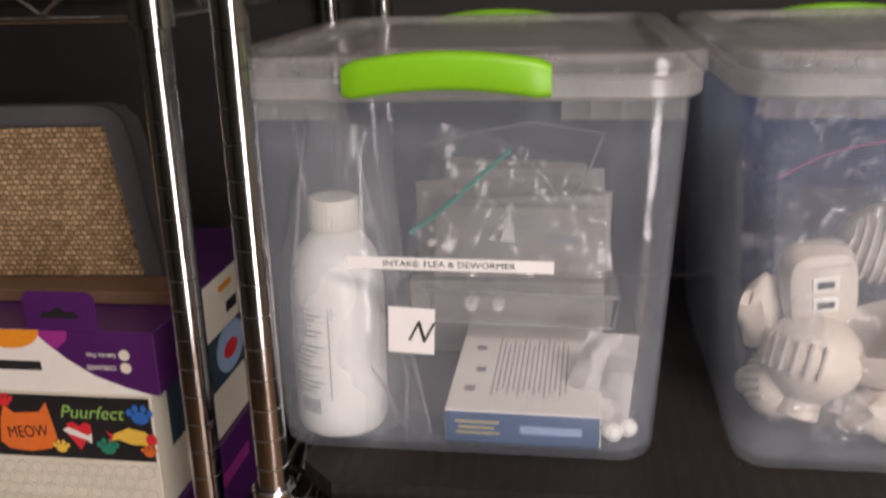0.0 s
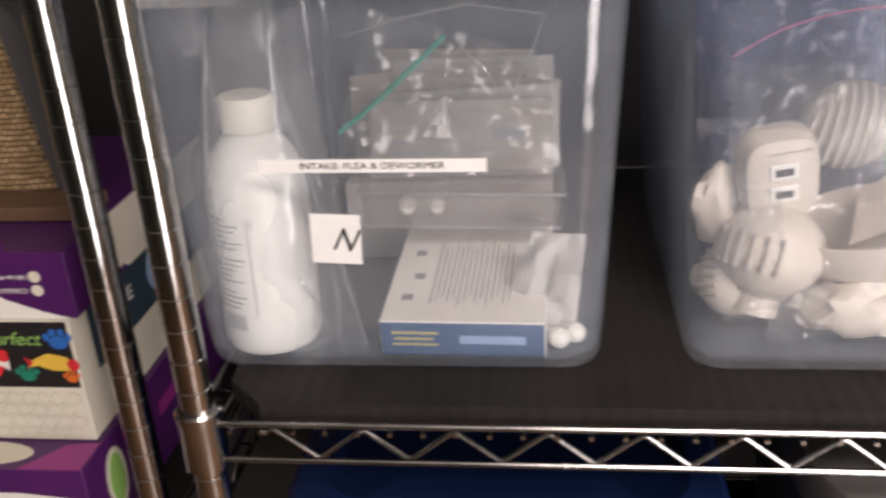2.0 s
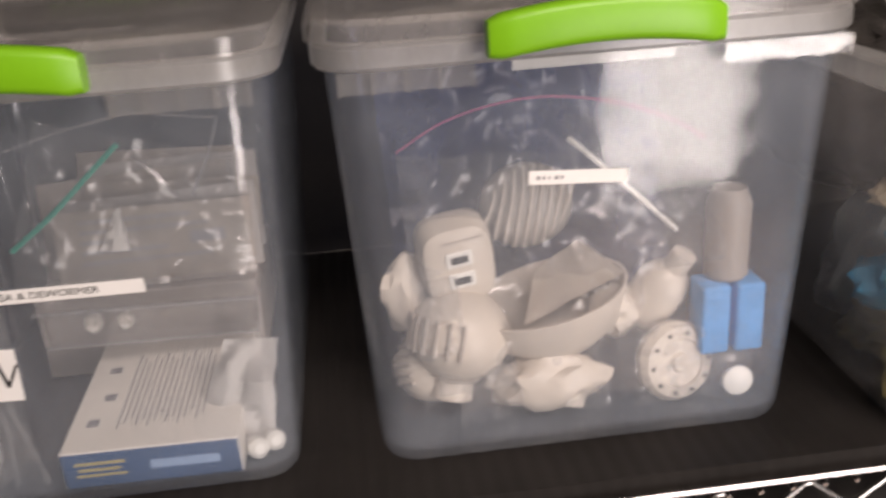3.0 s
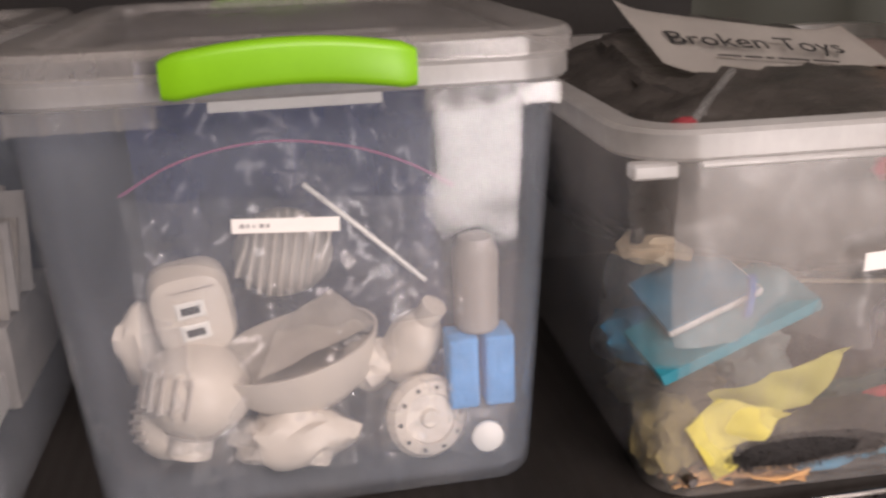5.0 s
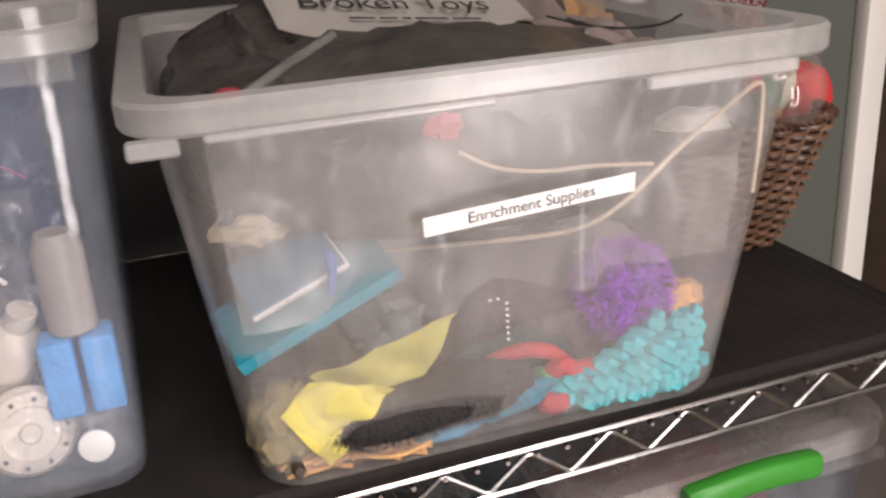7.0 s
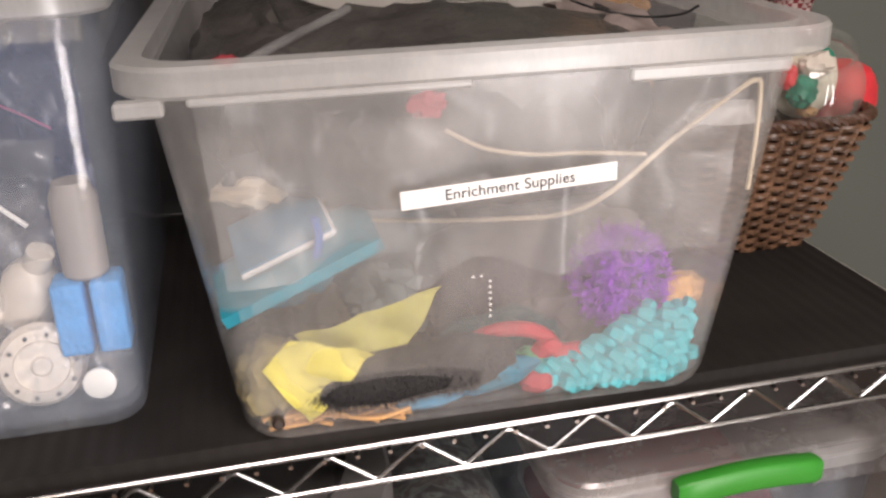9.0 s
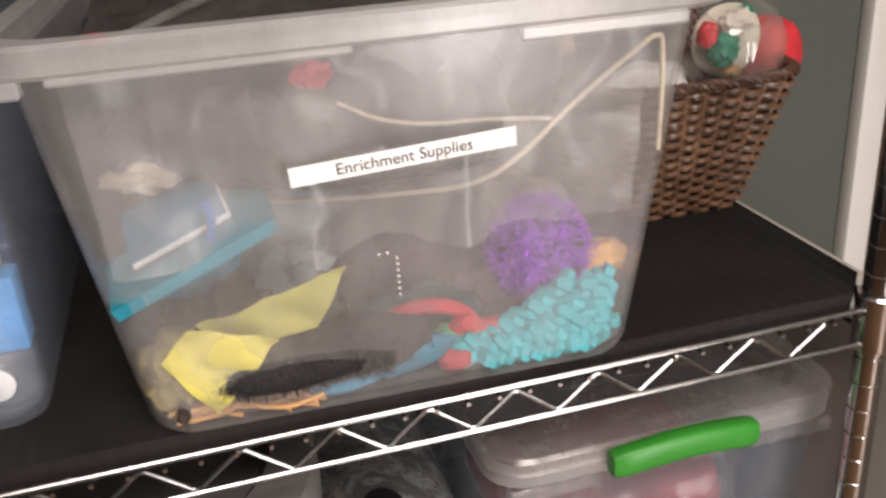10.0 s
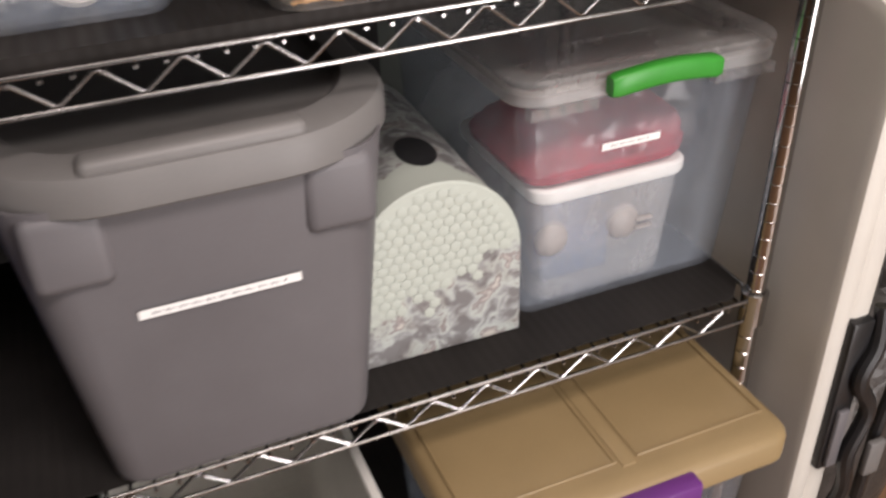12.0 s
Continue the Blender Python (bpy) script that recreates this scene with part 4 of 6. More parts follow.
def ball_diffuser(c, r, rot, label, fins=True):
    t = thing("ball_diffuser", pose(*c, *rot), label, "diffuser", "ball diffusers")
    bm = bmesh.new()
    lathe(bm, [(r * math.sin(a) if a else 0.001, -r * 0.92 * math.cos(a)) for a in [math.pi * i / 16 for i in range(1, 16)]], 28)
    part("shell", bm, device_white, t)
    if fins:
        for k in range(9):
            a = radians(-60 + 15 * k)
            bm = box(-0.0014, 0.0014, -r * 1.03, -r * 0.7, -r * 0.35, r * 0.35, 0.0005, 1)
            f = part("vent_fin", bm, device_grey, t)
            f.rotation_euler = (0, 0, a - 1.3)
    bm = bmesh.new()
    lathe(bm, [(r * 0.42, -r * 1.25), (r * 0.42, -r * 0.9), (r * 0.55, -r * 0.8)], 20)
    part("neck", bm, device_white, t)


ball_diffuser((0.432, 0.116, 1.272), 0.040, (-12, 15, 8), "white round diffuser with ribbed vents, lying in a bag")
ball_diffuser((0.409, 0.128, 1.241), 0.029, (50, 60, 0), "smaller white round diffuser with ribbed vents")
ball_diffuser((0.503, 0.118, 1.236), 0.027, (80, 10, 30), "white round diffuser lying on the tote's floor")
random.seed(31)
for k, (cx, cz, w, h) in enumerate(((0.45, 1.235, 0.05, 0.04), (0.515, 1.236, 0.055, 0.05), (0.575, 1.245, 0.05, 0.06), (0.60, 1.35, 0.05, 0.05), (0.415, 1.30, 0.035, 0.06), (0.638, 1.272, 0.054, 0.075), (0.59, 1.242, 0.06, 0.06), (0.44, 1.262, 0.06, 0.05))):
    y = 0.078 + 0.004 * (k % 3)
    lone("film_wrap", sheet([(cx - w / 2, y, cz - h / 2), (cx + w / 2, y - 0.004, cz - h * 0.4), (cx + w * 0.45, y + 0.014, cz + h / 2), (cx - w * 0.4, y + 0.016, cz + h * 0.45)], 18, 18, 0.011, 70, 20 + 3.0 * k, 0.0), film, "crumpled clear film wrapped round a diffuser part", "plastic film", "film wraps")
for k, (c, rr) in enumerate((((0.472, 0.112, 1.226), (0.022, 0.018, 0.017)), ((0.505, 0.098, 1.232), (0.040, 0.020, 0.022)), ((0.56, 0.128, 1.272), (0.02, 0.018, 0.022)), ((0.395, 0.14, 1.30), (0.018, 0.014, 0.032)))):
    lone("diffuser_part", blob_bm(c, rr, 0.35, 1.8, 3, 11.0 + k), device_white, "lumpy white plastic part in a clear bag", "diffuser part", "bagged parts")


def ribbed_disc():
    t = thing("ribbed_disc", pose(0.502, 0.19, 1.347, -10, 0, 0), "grey-beige ribbed round air vent piece", "vent")
    part("disc", blob_bm((0, 0, 0), (0.04, 0.018, 0.036), 0.0), device_grey, t)
    for k in range(9):
        x = -0.032 + 0.008 * k
        h = math.sqrt(max(0.0001, 0.036 ** 2 - x * x)) * 0.93
        bm = bmesh.new()
        tube(bm, [(x + 0.006 * math.sin(1.2 * s), -0.0185 * math.sqrt(max(0.02, 1 - (x / 0.042) ** 2 - (s * h / 0.037) ** 2)), s * h) for s in [-1 + 0.2 * i for i in range(11)]], 0.0019, 6)
        part("rib", bm, device_white, t)


ribbed_disc()


def bowl():
    t = thing("white_bowl", pose(0.505, 0.126, 1.288, 5, -5, 4), "white plastic scoop-shaped bowl among the diffusers", "bowl")
    bm = bmesh.new()
    n = 36
    rings = []
    for r, z in ((0.02, -0.042), (0.04, -0.036), (0.056, -0.02), (0.063, 0.002), (0.0645, 0.008), (0.062, 0.008), (0.054, -0.016), (0.038, -0.032), (0.018, -0.038)):
        rings.append([(r * math.cos(2 * math.pi * i / n), r * 0.76 * math.sin(2 * math.pi * i / n), z + 0.10 * r * math.cos(2 * math.pi * i / n) * (z > -0.01)) for i in range(n)])
    loft(bm, rings)
    part("shell", bm, device_white, t)
    part("flap", sheet([(-0.030, -0.040, 0.008), (0.062, -0.008, 0.016), (0.036, 0.028, 0.034), (-0.008, 0.004, 0.026)], 12, 10, 0.004, 30, 2.0, 0.0018), device_white, t)


bowl()
lone("crumpled_tissue", blob_bm((0.535, 0.142, 1.298), (0.024, 0.020, 0.012), 0.7, 3.0, 4, 3.0), paper_white, "crumpled white tissue in the bowl", "tissue")


def puck(m):
    t = thing("ring_speaker", m, "white ringed device with small round holes", "device")
    bm = bmesh.new()
    lathe(bm, [(0.024, 0), (0.031, 0.003), (0.032, 0.012), (0.028, 0.018), (0.02, 0.02), (0.019, 0.017), (0.008, 0.017), (0.006, 0.02)], 32)
    part("body", bm, device_white, t)
    for k in range(10):
        a = 2 * math.pi * k / 10
        bm = bmesh.new()
        lathe(bm, [(0.0017, 0.0), (0.0017, 0.0012)], 10, Matrix.Translation((0.024 * math.cos(a), 0.024 * math.sin(a), 0.0188)))
        part("hole", bm, socket_dark, t)


puck(pose(0.596, 0.104, 1.237, 78, 0, 12))
bm = bmesh.new()
lathe(bm, [(0.018, 0), (0.021, 0.004), (0.021, 0.04), (0.016, 0.05), (0.010, 0.055), (0.010, 0.07)], 24)
lone("white_canister", bm, device_white, "small white canister leaning among the diffusers", "canister").matrix_basis = pose(0.582, 0.135, 1.262, 20, 25, 0)
for x in (0.611, 0.638):
    lone("sponge", box(x + 0.004, x + 0.0265, 0.084, 0.114, 1.2462, 1.303, 0.003, 3), sponge_blue, "bright blue sponge block wrapped in film", "sponge", "blue sponges")
bm = bmesh.new()
lathe(bm, [(0.022, 0.0), (0.024, 0.003), (0.024, 0.034), (0.02, 0.0385)], 24)
lone("clear_jar", bm, film, "short clear jar under the sponges", "jar").matrix_basis = pose(0.639, 0.102, 1.2072)
bm = bmesh.new()
lathe(bm, [(0.0112, 0.0), (0.0118, 0.001), (0.0118, 0.004), (0.0100, 0.005)], 20)
lone("round_cap", bm, bottle_white, "small round white cap", "cap").matrix_basis = pose(0.640, 0.0745, 1.2285, 84, 0, 0)
bm = bmesh.new()
lathe(bm, [(0.014, 0.0), (0.0165, 0.003), (0.017, 0.06), (0.012, 0.072)], 20)
lone("beige_tube", bm, tube_beige, "beige cardboard tube standing in the tote", "tube").matrix_basis = pose(0.640, 0.104, 1.3032)
lone("wrapped_stick", rod([(0.521, 0.118, 1.42), (0.56, 0.116, 1.384), (0.604, 0.114, 1.341)], 0.0019, 8), bottle_white, "thin white stick in film", "stick")
lone("film_knot", sheet([(0.515, 0.118, 1.41), (0.55, 0.112, 1.405), (0.556, 0.118, 1.43), (0.52, 0.124, 1.437)], 12, 8, 0.009, 80, 6.0, 0.0), film, "crumpled clear film end", "plastic film")
lone("paper_strip", box(0.468, 0.572, 0.0445, 0.0452, 1.4865, 1.493), paper_white, "white paper strip inside the tote's front", "paper strip")


# ---- toys in the open tote ----
def leaning_board(name, corners, thick, material, label, edge=None):
    bl, br, tr, tl = (Vector(c) for c in corners)
    n = (br - bl).cross(tl - bl).normalized() * thick
    bm = bmesh.new()
    loft(bm, [[tuple(p) for p in (bl, br, tr, tl)], [tuple(p + n) for p in (bl, br, tr, tl)]])
    t = thing(name, pose(0, 0, 0), label, "board")
    part("board", bm, material, t)
    if edge:
        part("edge_strip", rod([bl, bl.lerp(br, 0.5), br], 0.0022, 6), edge, t)
        part("edge_strip", rod([br, br.lerp(tr, 0.5), tr], 0.0022, 6), edge, t)
    return t


leaning_board("teal_board", [(0.739, -0.013, 1.301), (0.844, -0.016, 1.3455), (0.840, 0.045, 1.354), (0.735, 0.045, 1.308)], 0.0085, teal_card, "teal card game board lying aslant on the toys")
leaning_board("blue_board", [(0.752, 0.012, 1.325), (0.814, 0.010, 1.3505), (0.807, 0.070, 1.362), (0.746, 0.070, 1.337)], 0.004, blue_cloth, "blue card with white border lying on the teal board", paper_white)
lone("blue_ribbon", curved([(0.800, 0.0, 1.336), (0.803, 0.002, 1.352), (0.801, 0.0, 1.366)], 0.003, 6), paint_blue, "short blue plastic stalk", "ribbon")


def felt(corners, material, label, seed):
    return lone("felt_sheet", sheet(corners, 16, 16, 0.006, 24, seed, 0.0018), material, label, "felt", "yellow felt pieces")


felt([(0.786, -0.005, 1.2150), (0.833, -0.009, 1.267), (0.777, -0.013, 1.287), (0.757, -0.010, 1.265)], yellow_felt, "bright yellow felt piece folded against the tote's wall", 2.0)
felt([(0.806, 0.012, 1.242), (0.853, 0.010, 1.247), (0.885, 0.006, 1.303), (0.781, 0.008, 1.278)], pale_yellow, "pale yellow felt piece behind the bright one", 5.0)


def furry(name, base_pts, radii, count, length, material, label, category, seed):
    """A plush body with short pile."""
    t = thing(name, pose(0, 0, 0), label, category)
    bm = bmesh.new()
    tube(bm, base_pts, radii, 16)
    part("body", bm, material, t)
    rnd = random.Random(seed)
    bm = bmesh.new()
    for _ in range(count):
        k = rnd.uniform(0, len(base_pts) - 1.001)
        i = int(k)
        f = k - i
        p = Vector(base_pts[i]).lerp(Vector(base_pts[i + 1]), f)
        r = radii[i] * (1 - f) + radii[i + 1] * f
        d = Vector((rnd.gauss(0, 1), rnd.gauss(0, 1), rnd.gauss(0, 1))).normalized()
        s = d.cross(Vector((rnd.gauss(0, 1), rnd.gauss(0, 1), rnd.gauss(0, 1)))).normalized() * 0.0007
        a = p + d * r * 0.9
        b = a + d * length * rnd.uniform(0.6, 1.2) + Vector((rnd.gauss(0, 1), rnd.gauss(0, 1), -1)) * length * 0.3
        bm.faces.new([bm.verts.new(a - s), bm.verts.new(a + s), bm.verts.new(b)])
    fur = part("fur", bm, material, t)
    fur["kind"] = "stuff"
    return t


furry("plush_tail", [(0.787, 0.002, 1.236), (0.806, 0.004, 1.238), (0.838, 0.006, 1.239), (0.872, 0.008, 1.240), (0.905, 0.010, 1.239), (0.935, 0.014, 1.234)], [0.007, 0.016, 0.020, 0.021, 0.021, 0.015], 6000, 0.0055, dark_fur, "black furry tail toy lying in the tote", "plush toy", 3)
furry("plush_toy", [(0.885, 0.095, 1.238), (0.918, 0.105, 1.256), (0.96, 0.11, 1.262), (1.0, 0.105, 1.254), (1.02, 0.10, 1.24)], [0.026, 0.046, 0.05, 0.044, 0.03], 2600, 0.009, grey_plush, "dark grey plush toy heaped in the tote", "plush toy", 4)
bm = bmesh.new()
tube(bm, [(0.899 + 0.038 + 0.042 * math.cos(radians(a)), 0.03 - 0.004 * math.sin(radians(a)), 1.219 + 0.033 * math.sin(radians(a))) for a in range(-10, 195, 12)], 0.006, 10)
lone("red_ring", bm, dull_red, "red fabric ring toy half buried among toys", "ring toy")
for c, r, s in (((0.985, 0.016, 1.226), (0.018, 0.012, 0.012), 1.0), ((0.955, 0.006, 1.2165), (0.013, 0.01, 0.009), 2.0), ((0.968, 0.02, 1.234), (0.012, 0.01, 0.008), 3.0)):
    lone("red_mouse", blob_bm(c, r, 0.25, 2, 3, s), dull_red, "small red cloth mouse toy", "cat toy", "red mice")


def fluff_ball(c, r):
    t = thing("fluffy_ball", pose(*c), "bright purple fluffy tinsel ball", "ball")
    part("core", blob_bm((0, 0, 0), (r * 0.9, r * 0.9, r * 0.92), 0.1, 3, 3, 1.0), purple_fluff, t)
    rnd = random.Random(8)
    bm = bmesh.new()
    for _ in range(9000):
        d = Vector((rnd.gauss(0, 1), rnd.gauss(0, 1), rnd.gauss(0, 1))).normalized()
        s = d.cross(Vector((rnd.gauss(0, 1), rnd.gauss(0, 1), rnd.gauss(0, 1)))).normalized() * 0.00028
        a = d * r * 0.75
        m_ = d * r * rnd.uniform(0.9, 1.0) + Vector((rnd.gauss(0, 1), rnd.gauss(0, 1), rnd.gauss(0, 1))) * 0.003
        b = m_ + d * r * rnd.uniform(0.0, 0.10) + Vector((rnd.gauss(0, 1), rnd.gauss(0, 1), rnd.gauss(0, 1))) * 0.004
        v = [bm.verts.new(p) for p in (a - s, a + s, m_ + s, b, m_ - s)]
        bm.faces.new(v)
    f = part("tinsel", bm, purple_fluff, t)
    f["kind"] = "stuff"


fluff_ball((1.038, 0.054, 1.270), 0.0375)


def braid(pts, r, name="braided_cord"):
    """Three strands of thick cord plaited round a line."""
    t = thing(name, pose(0, 0, 0), "thick turquoise braided cord coiled in the tote", "cord", "braided cords")
    pts = [Vector(p) for p in pts]
    fine = []
    for a, b in zip(pts, pts[1:]):
        n = max(2, int((b - a).length / 0.0025))
        fine += [a.lerp(b, i / n) for i in range(n)]
    for k in range(3):
        line = []
        for i, p in enumerate(fine):
            d = (fine[min(i + 1, len(fine) - 1)] - fine[max(i - 1, 0)]).normalized()
            u = d.cross(Vector((0.3, -1, 0.2))).normalized()
            w = d.cross(u)
            ph = 2 * math.pi * (i / 11 + k / 3)
            line.append(p + u * r * math.sin(ph) + w * r * 0.7 * math.sin(2 * ph))
        bm = bmesh.new()
        tube(bm, line, [r * (0.62 + 0.16 * math.sin(2 * math.pi * i / 5.5 + k)) for i in range(len(line))], 8)
        part("strand", bm, turquoise, t)


braid([(0.955, 0.008, 1.218), (0.98, 0.01, 1.222), (1.005, 0.012, 1.228), (1.03, 0.014, 1.240), (1.055, 0.016, 1.257)], 0.0082)
braid([(0.975, 0.002, 1.217), (1.0, 0.002, 1.219), (1.03, 0.003, 1.226), (1.052, 0.005, 1.240), (1.066, 0.008, 1.258)], 0.0082)
braid([(1.01, -0.001, 1.217), (1.035, -0.002, 1.219), (1.056, 0.0, 1.230), (1.070, 0.003, 1.248), (1.068, 0.014, 1.262)], 0.008)
braid([(1.045, -0.002, 1.217), (1.06, -0.002, 1.219), (1.072, 0.002, 1.234)], 0.008)
for c, r, m_, nm, lb, s in (((0.914, 0.018, 1.221), (0.04, 0.016, 0.013), blue_cloth, "blue_toy", "blue cloth fish toy", 1.0), ((0.955, 0.02, 1.223), (0.022, 0.013, 0.012), green_cloth, "green_toy", "green cloth toy scrap", 2.0),
                            ((1.092, 0.055, 1.252), (0.02, 0.016, 0.014), raffia, "tan_ball", "tan woven ball toy", 3.0), ((0.87, 0.01, 1.2155), (0.03, 0.012, 0.008), blue_cloth, "blue_toy", "flat blue cloth toy on the tote's floor", 4.0)):
    lone(nm, blob_bm(c, r, 0.3, 2.4, 3, s), m_, lb, "cat toy")
rnd = random.Random(21)
rf = thing("raffia_bundle", pose(0, 0, 0), "tangle of tan raffia strands on the tote's floor", "raffia")
for k in range(44):
    x, y, z = rnd.uniform(0.752, 0.81), rnd.uniform(0.002, 0.03), rnd.uniform(1.2095, 1.220)
    a = rnd.uniform(-0.2, 0.9)
    pts = []
    for i in range(8):
        pts.append((x, y, max(z, 1.2085)))
        x, y, z = x + 0.011 * math.cos(a), y + 0.004 * math.sin(a * 2) , z + 0.004 * math.sin(a)
        a += rnd.uniform(-0.6, 0.5)
    part("strand", rod(pts, 0.0017, 5), raffia, rf)
bm = bmesh.new()
lathe(bm, [(0.004, -0.012), (0.0045, -0.004), (0.0045, 0.008), (0.003, 0.01)], 12, pose(0.764, -0.002, 1.2215, 80, 0, 0))
lone("dowel", bm, dark_wood, "short dark dowel end touching the tote's wall", "dowel")

# wand toys
lone("elastic_string", curved([(1.098, -0.0195, 1.36), (1.096, -0.026, 1.40), (1.093, -0.030, 1.434), (1.0885, -0.0305, 1.4385), (1.08, -0.029, 1.434), (1.04, -0.02, 1.402), (1.0, -0.012, 1.366), (0.97, 0.0, 1.349), (0.93, 0.03, 1.339), (0.88, 0.06, 1.333), (0.84, 0.08, 1.331)], 0.0017, 8), cord_beige, "pale elastic cord of a wand toy pressed against the wall", "cord")
lone("wand_stick", curved([(0.888, -0.006, 1.417), (0.915, -0.004, 1.402), (0.95, -0.002, 1.394), (0.985, -0.002, 1.392), (1.03, 0.0, 1.386)], 0.0015, 8), cord_beige, "bent tan stick of a wand toy", "stick")
lone("wand_stick", rod([(0.760, 0.02, 1.460), (0.80, 0.075, 1.468), (0.85, 0.14, 1.476)], 0.0032, 8), film, "clear plastic stick of a wand toy on the bag", "stick")
lone("red_pompom", blob_bm((0.757, 0.018, 1.466), (0.008, 0.005, 0.004), 0.3), wine_cloth, "red cloth end of a wand toy", "cat toy")
lone("pink_toy", blob_bm((0.872, -0.026, 1.440), (0.012, 0.006, 0.008), 0.5, 2.4, 3, 5.0), surface("pink_cloth", (0.42, 0.13, 0.15), 0.8), "pink cloth toy showing through the wall", "cat toy")
lone("beige_cloth", blob_bm((0.765, 0.075, 1.365), (0.026, 0.022, 0.010), 0.6, 3, 3, 6.0), cord_beige, "crumpled beige cloth strip", "cloth")
# creased film, widened so its haze also imitates room reflection on the upper wall
lone("film_sheet", sheet([(0.742, -0.014, 1.330), (1.080, -0.020, 1.318), (1.086, -0.030, 1.452), (0.736, -0.024, 1.452)], 60, 30, 0.007, 18, 15.0, 0.0, lambda u, w: 0.03 * (1 - w) * noise.noise(Vector((u * 7.0, 2.0, 5.0)))), film_material("cloudy_film", haze=0.19, rough=0.3, gloss=0.03), "cloudy clear plastic sheet, also standing in for room reflection on the tote's front", "plastic film")
for c, rr, col, lb, sd in (((0.80, 0.11, 1.238), (0.045, 0.04, 0.030), (0.20, 0.17, 0.11), "olive crumpled cloth toy in the heap", 1.0), ((0.86, 0.10, 1.250), (0.04, 0.03, 0.034), (0.24, 0.27, 0.27), "grey-green cloth toy in the heap", 2.0),
                           ((0.85, 0.17, 1.262), (0.09, 0.05, 0.055), (0.26, 0.27, 0.28), "pale grey fleece toy in the heap", 3.0), ((1.05, 0.14, 1.250), (0.05, 0.05, 0.045), (0.25, 0.23, 0.24), "grey plush toy in the heap", 4.0), ((0.98, 0.035, 1.2165), (0.03, 0.014, 0.010), (0.10, 0.17, 0.12), "dark green cloth scrap in the heap", 5.0), ((0.940, 0.050, 1.232), (0.056, 0.014, 0.024), (0.018, 0.050, 0.055), "dark green cloth toy in the heap", 6.0), ((1.0, 0.075, 1.238), (0.05, 0.03, 0.032), (0.09, 0.075, 0.08), "dark grey cloth toy in the heap", 7.0), ((0.762, 0.03, 1.236), (0.022, 0.028, 0.030), (0.30, 0.25, 0.11), "straw-yellow cloth toy in the heap", 8.0)):
    lone("cloth_toy", blob_bm(c, rr, 0.3, 2.2, 4, 30 + sd), surface("toy_cloth", col, 0.9, 0, 0.3, 30, 350, 0.6, 0.0015), lb, "cat toy", "heaped toys")
lone("grey_cloth", blob_bm((0.835, 0.15, 1.285), (0.075, 0.03, 0.062), 0.3, 2.0, 4, 12.0), surface("grey_cloth", (0.27, 0.30, 0.31), 0.85, 0, 0.25, 20, 300, 0.5), "grey-blue crumpled cloth behind the felt", "cloth")
lone("blue_toy", blob_bm((0.775, 0.085, 1.292), (0.038, 0.028, 0.022), 0.35, 2.2, 3, 8.0), blue_cloth, "blue cloth toy behind the teal board", "cat toy")
lone("blue_toy", blob_bm((0.916, 0.004, 1.2300), (0.036, 0.009, 0.013), 0.3, 2.2, 3, 9.0), surface("teal_cloth", (0.015, 0.17, 0.26), 0.8, 0, 0.25, 25, 300, 0.5), "teal cloth fish toy pressed against the wall", "cat toy")
beads = thing("bead_string", pose(0, 0, 0), "short string of pale beads hanging inside the wall", "beads")
for k in range(9):
    bm = blob_bm((0.905 + (0.006 * min(k, 2)), -0.004, 1.312 - 0.0045 * max(0, k - 1)), (0.0012, 0.0012, 0.0012), 0.0, 1, 1)
    part("bead", bm, paper_white, beads)


def rubbish_bag():
    t = thing("rubbish_bag", pose(0.912, 0.190, 1.400), "black plastic rubbish bag stuffed into the open tote", "plastic bag")
    bm = bmesh.new()
    vs = blob(bm, (0, 0, 0), (0.188, 0.200, 0.076), 0.10, 1.5, 5, 4.0)
    for v in vs:
        d = v.co
        n = abs(noise.noise(Vector((d.x * 22, d.y * 22, d.z * 30)))) * 0.022 + abs(noise.noise(Vector((d.x * 50, d.y * 38, d.z * 60 + 4)))) * 0.010
        v.co = d * (1 - n / max(0.05, d.length))
        v.co.x = max(-0.184, min(0.184, v.co.x))
        v.co.y = max(-0.200, min(0.200, v.co.y))
        # full shoulders, rising towards the back, pressed flat under the paper sign
        top = math.copysign(0.078 * (abs(v.co.z) / 0.078) ** 0.55, v.co.z) if abs(v.co.z) < 0.078 else v.co.z
        v.co.z = top + (0.20 * max(0.0, v.co.y + 0.05) if top > 0 else 0.0)
        if -0.115 < v.co.x < 0.165 and v.co.y > -0.03:
            v.co.z = min(v.co.z, 1.4665 - 1.400 - 0.11 * (v.co.x - 0.03) + 0.335 * (v.co.y - 0.02) - 0.019)
    part("bag", bm, bag_black, t)
    for k in range(4):
        x, y = -0.165 + 0.012 * k, -0.12 + 0.06 * k
        part("tuck", sheet([(x, y, -0.04), (x + 0.045, y - 0.02, -0.02), (x + 0.05, y + 0.03, 0.046), (x + 0.005, y + 0.03, 0.044)], 12, 14, 0.012, 44, k * 3.0, 0.0008), bag_black, t)
    return t


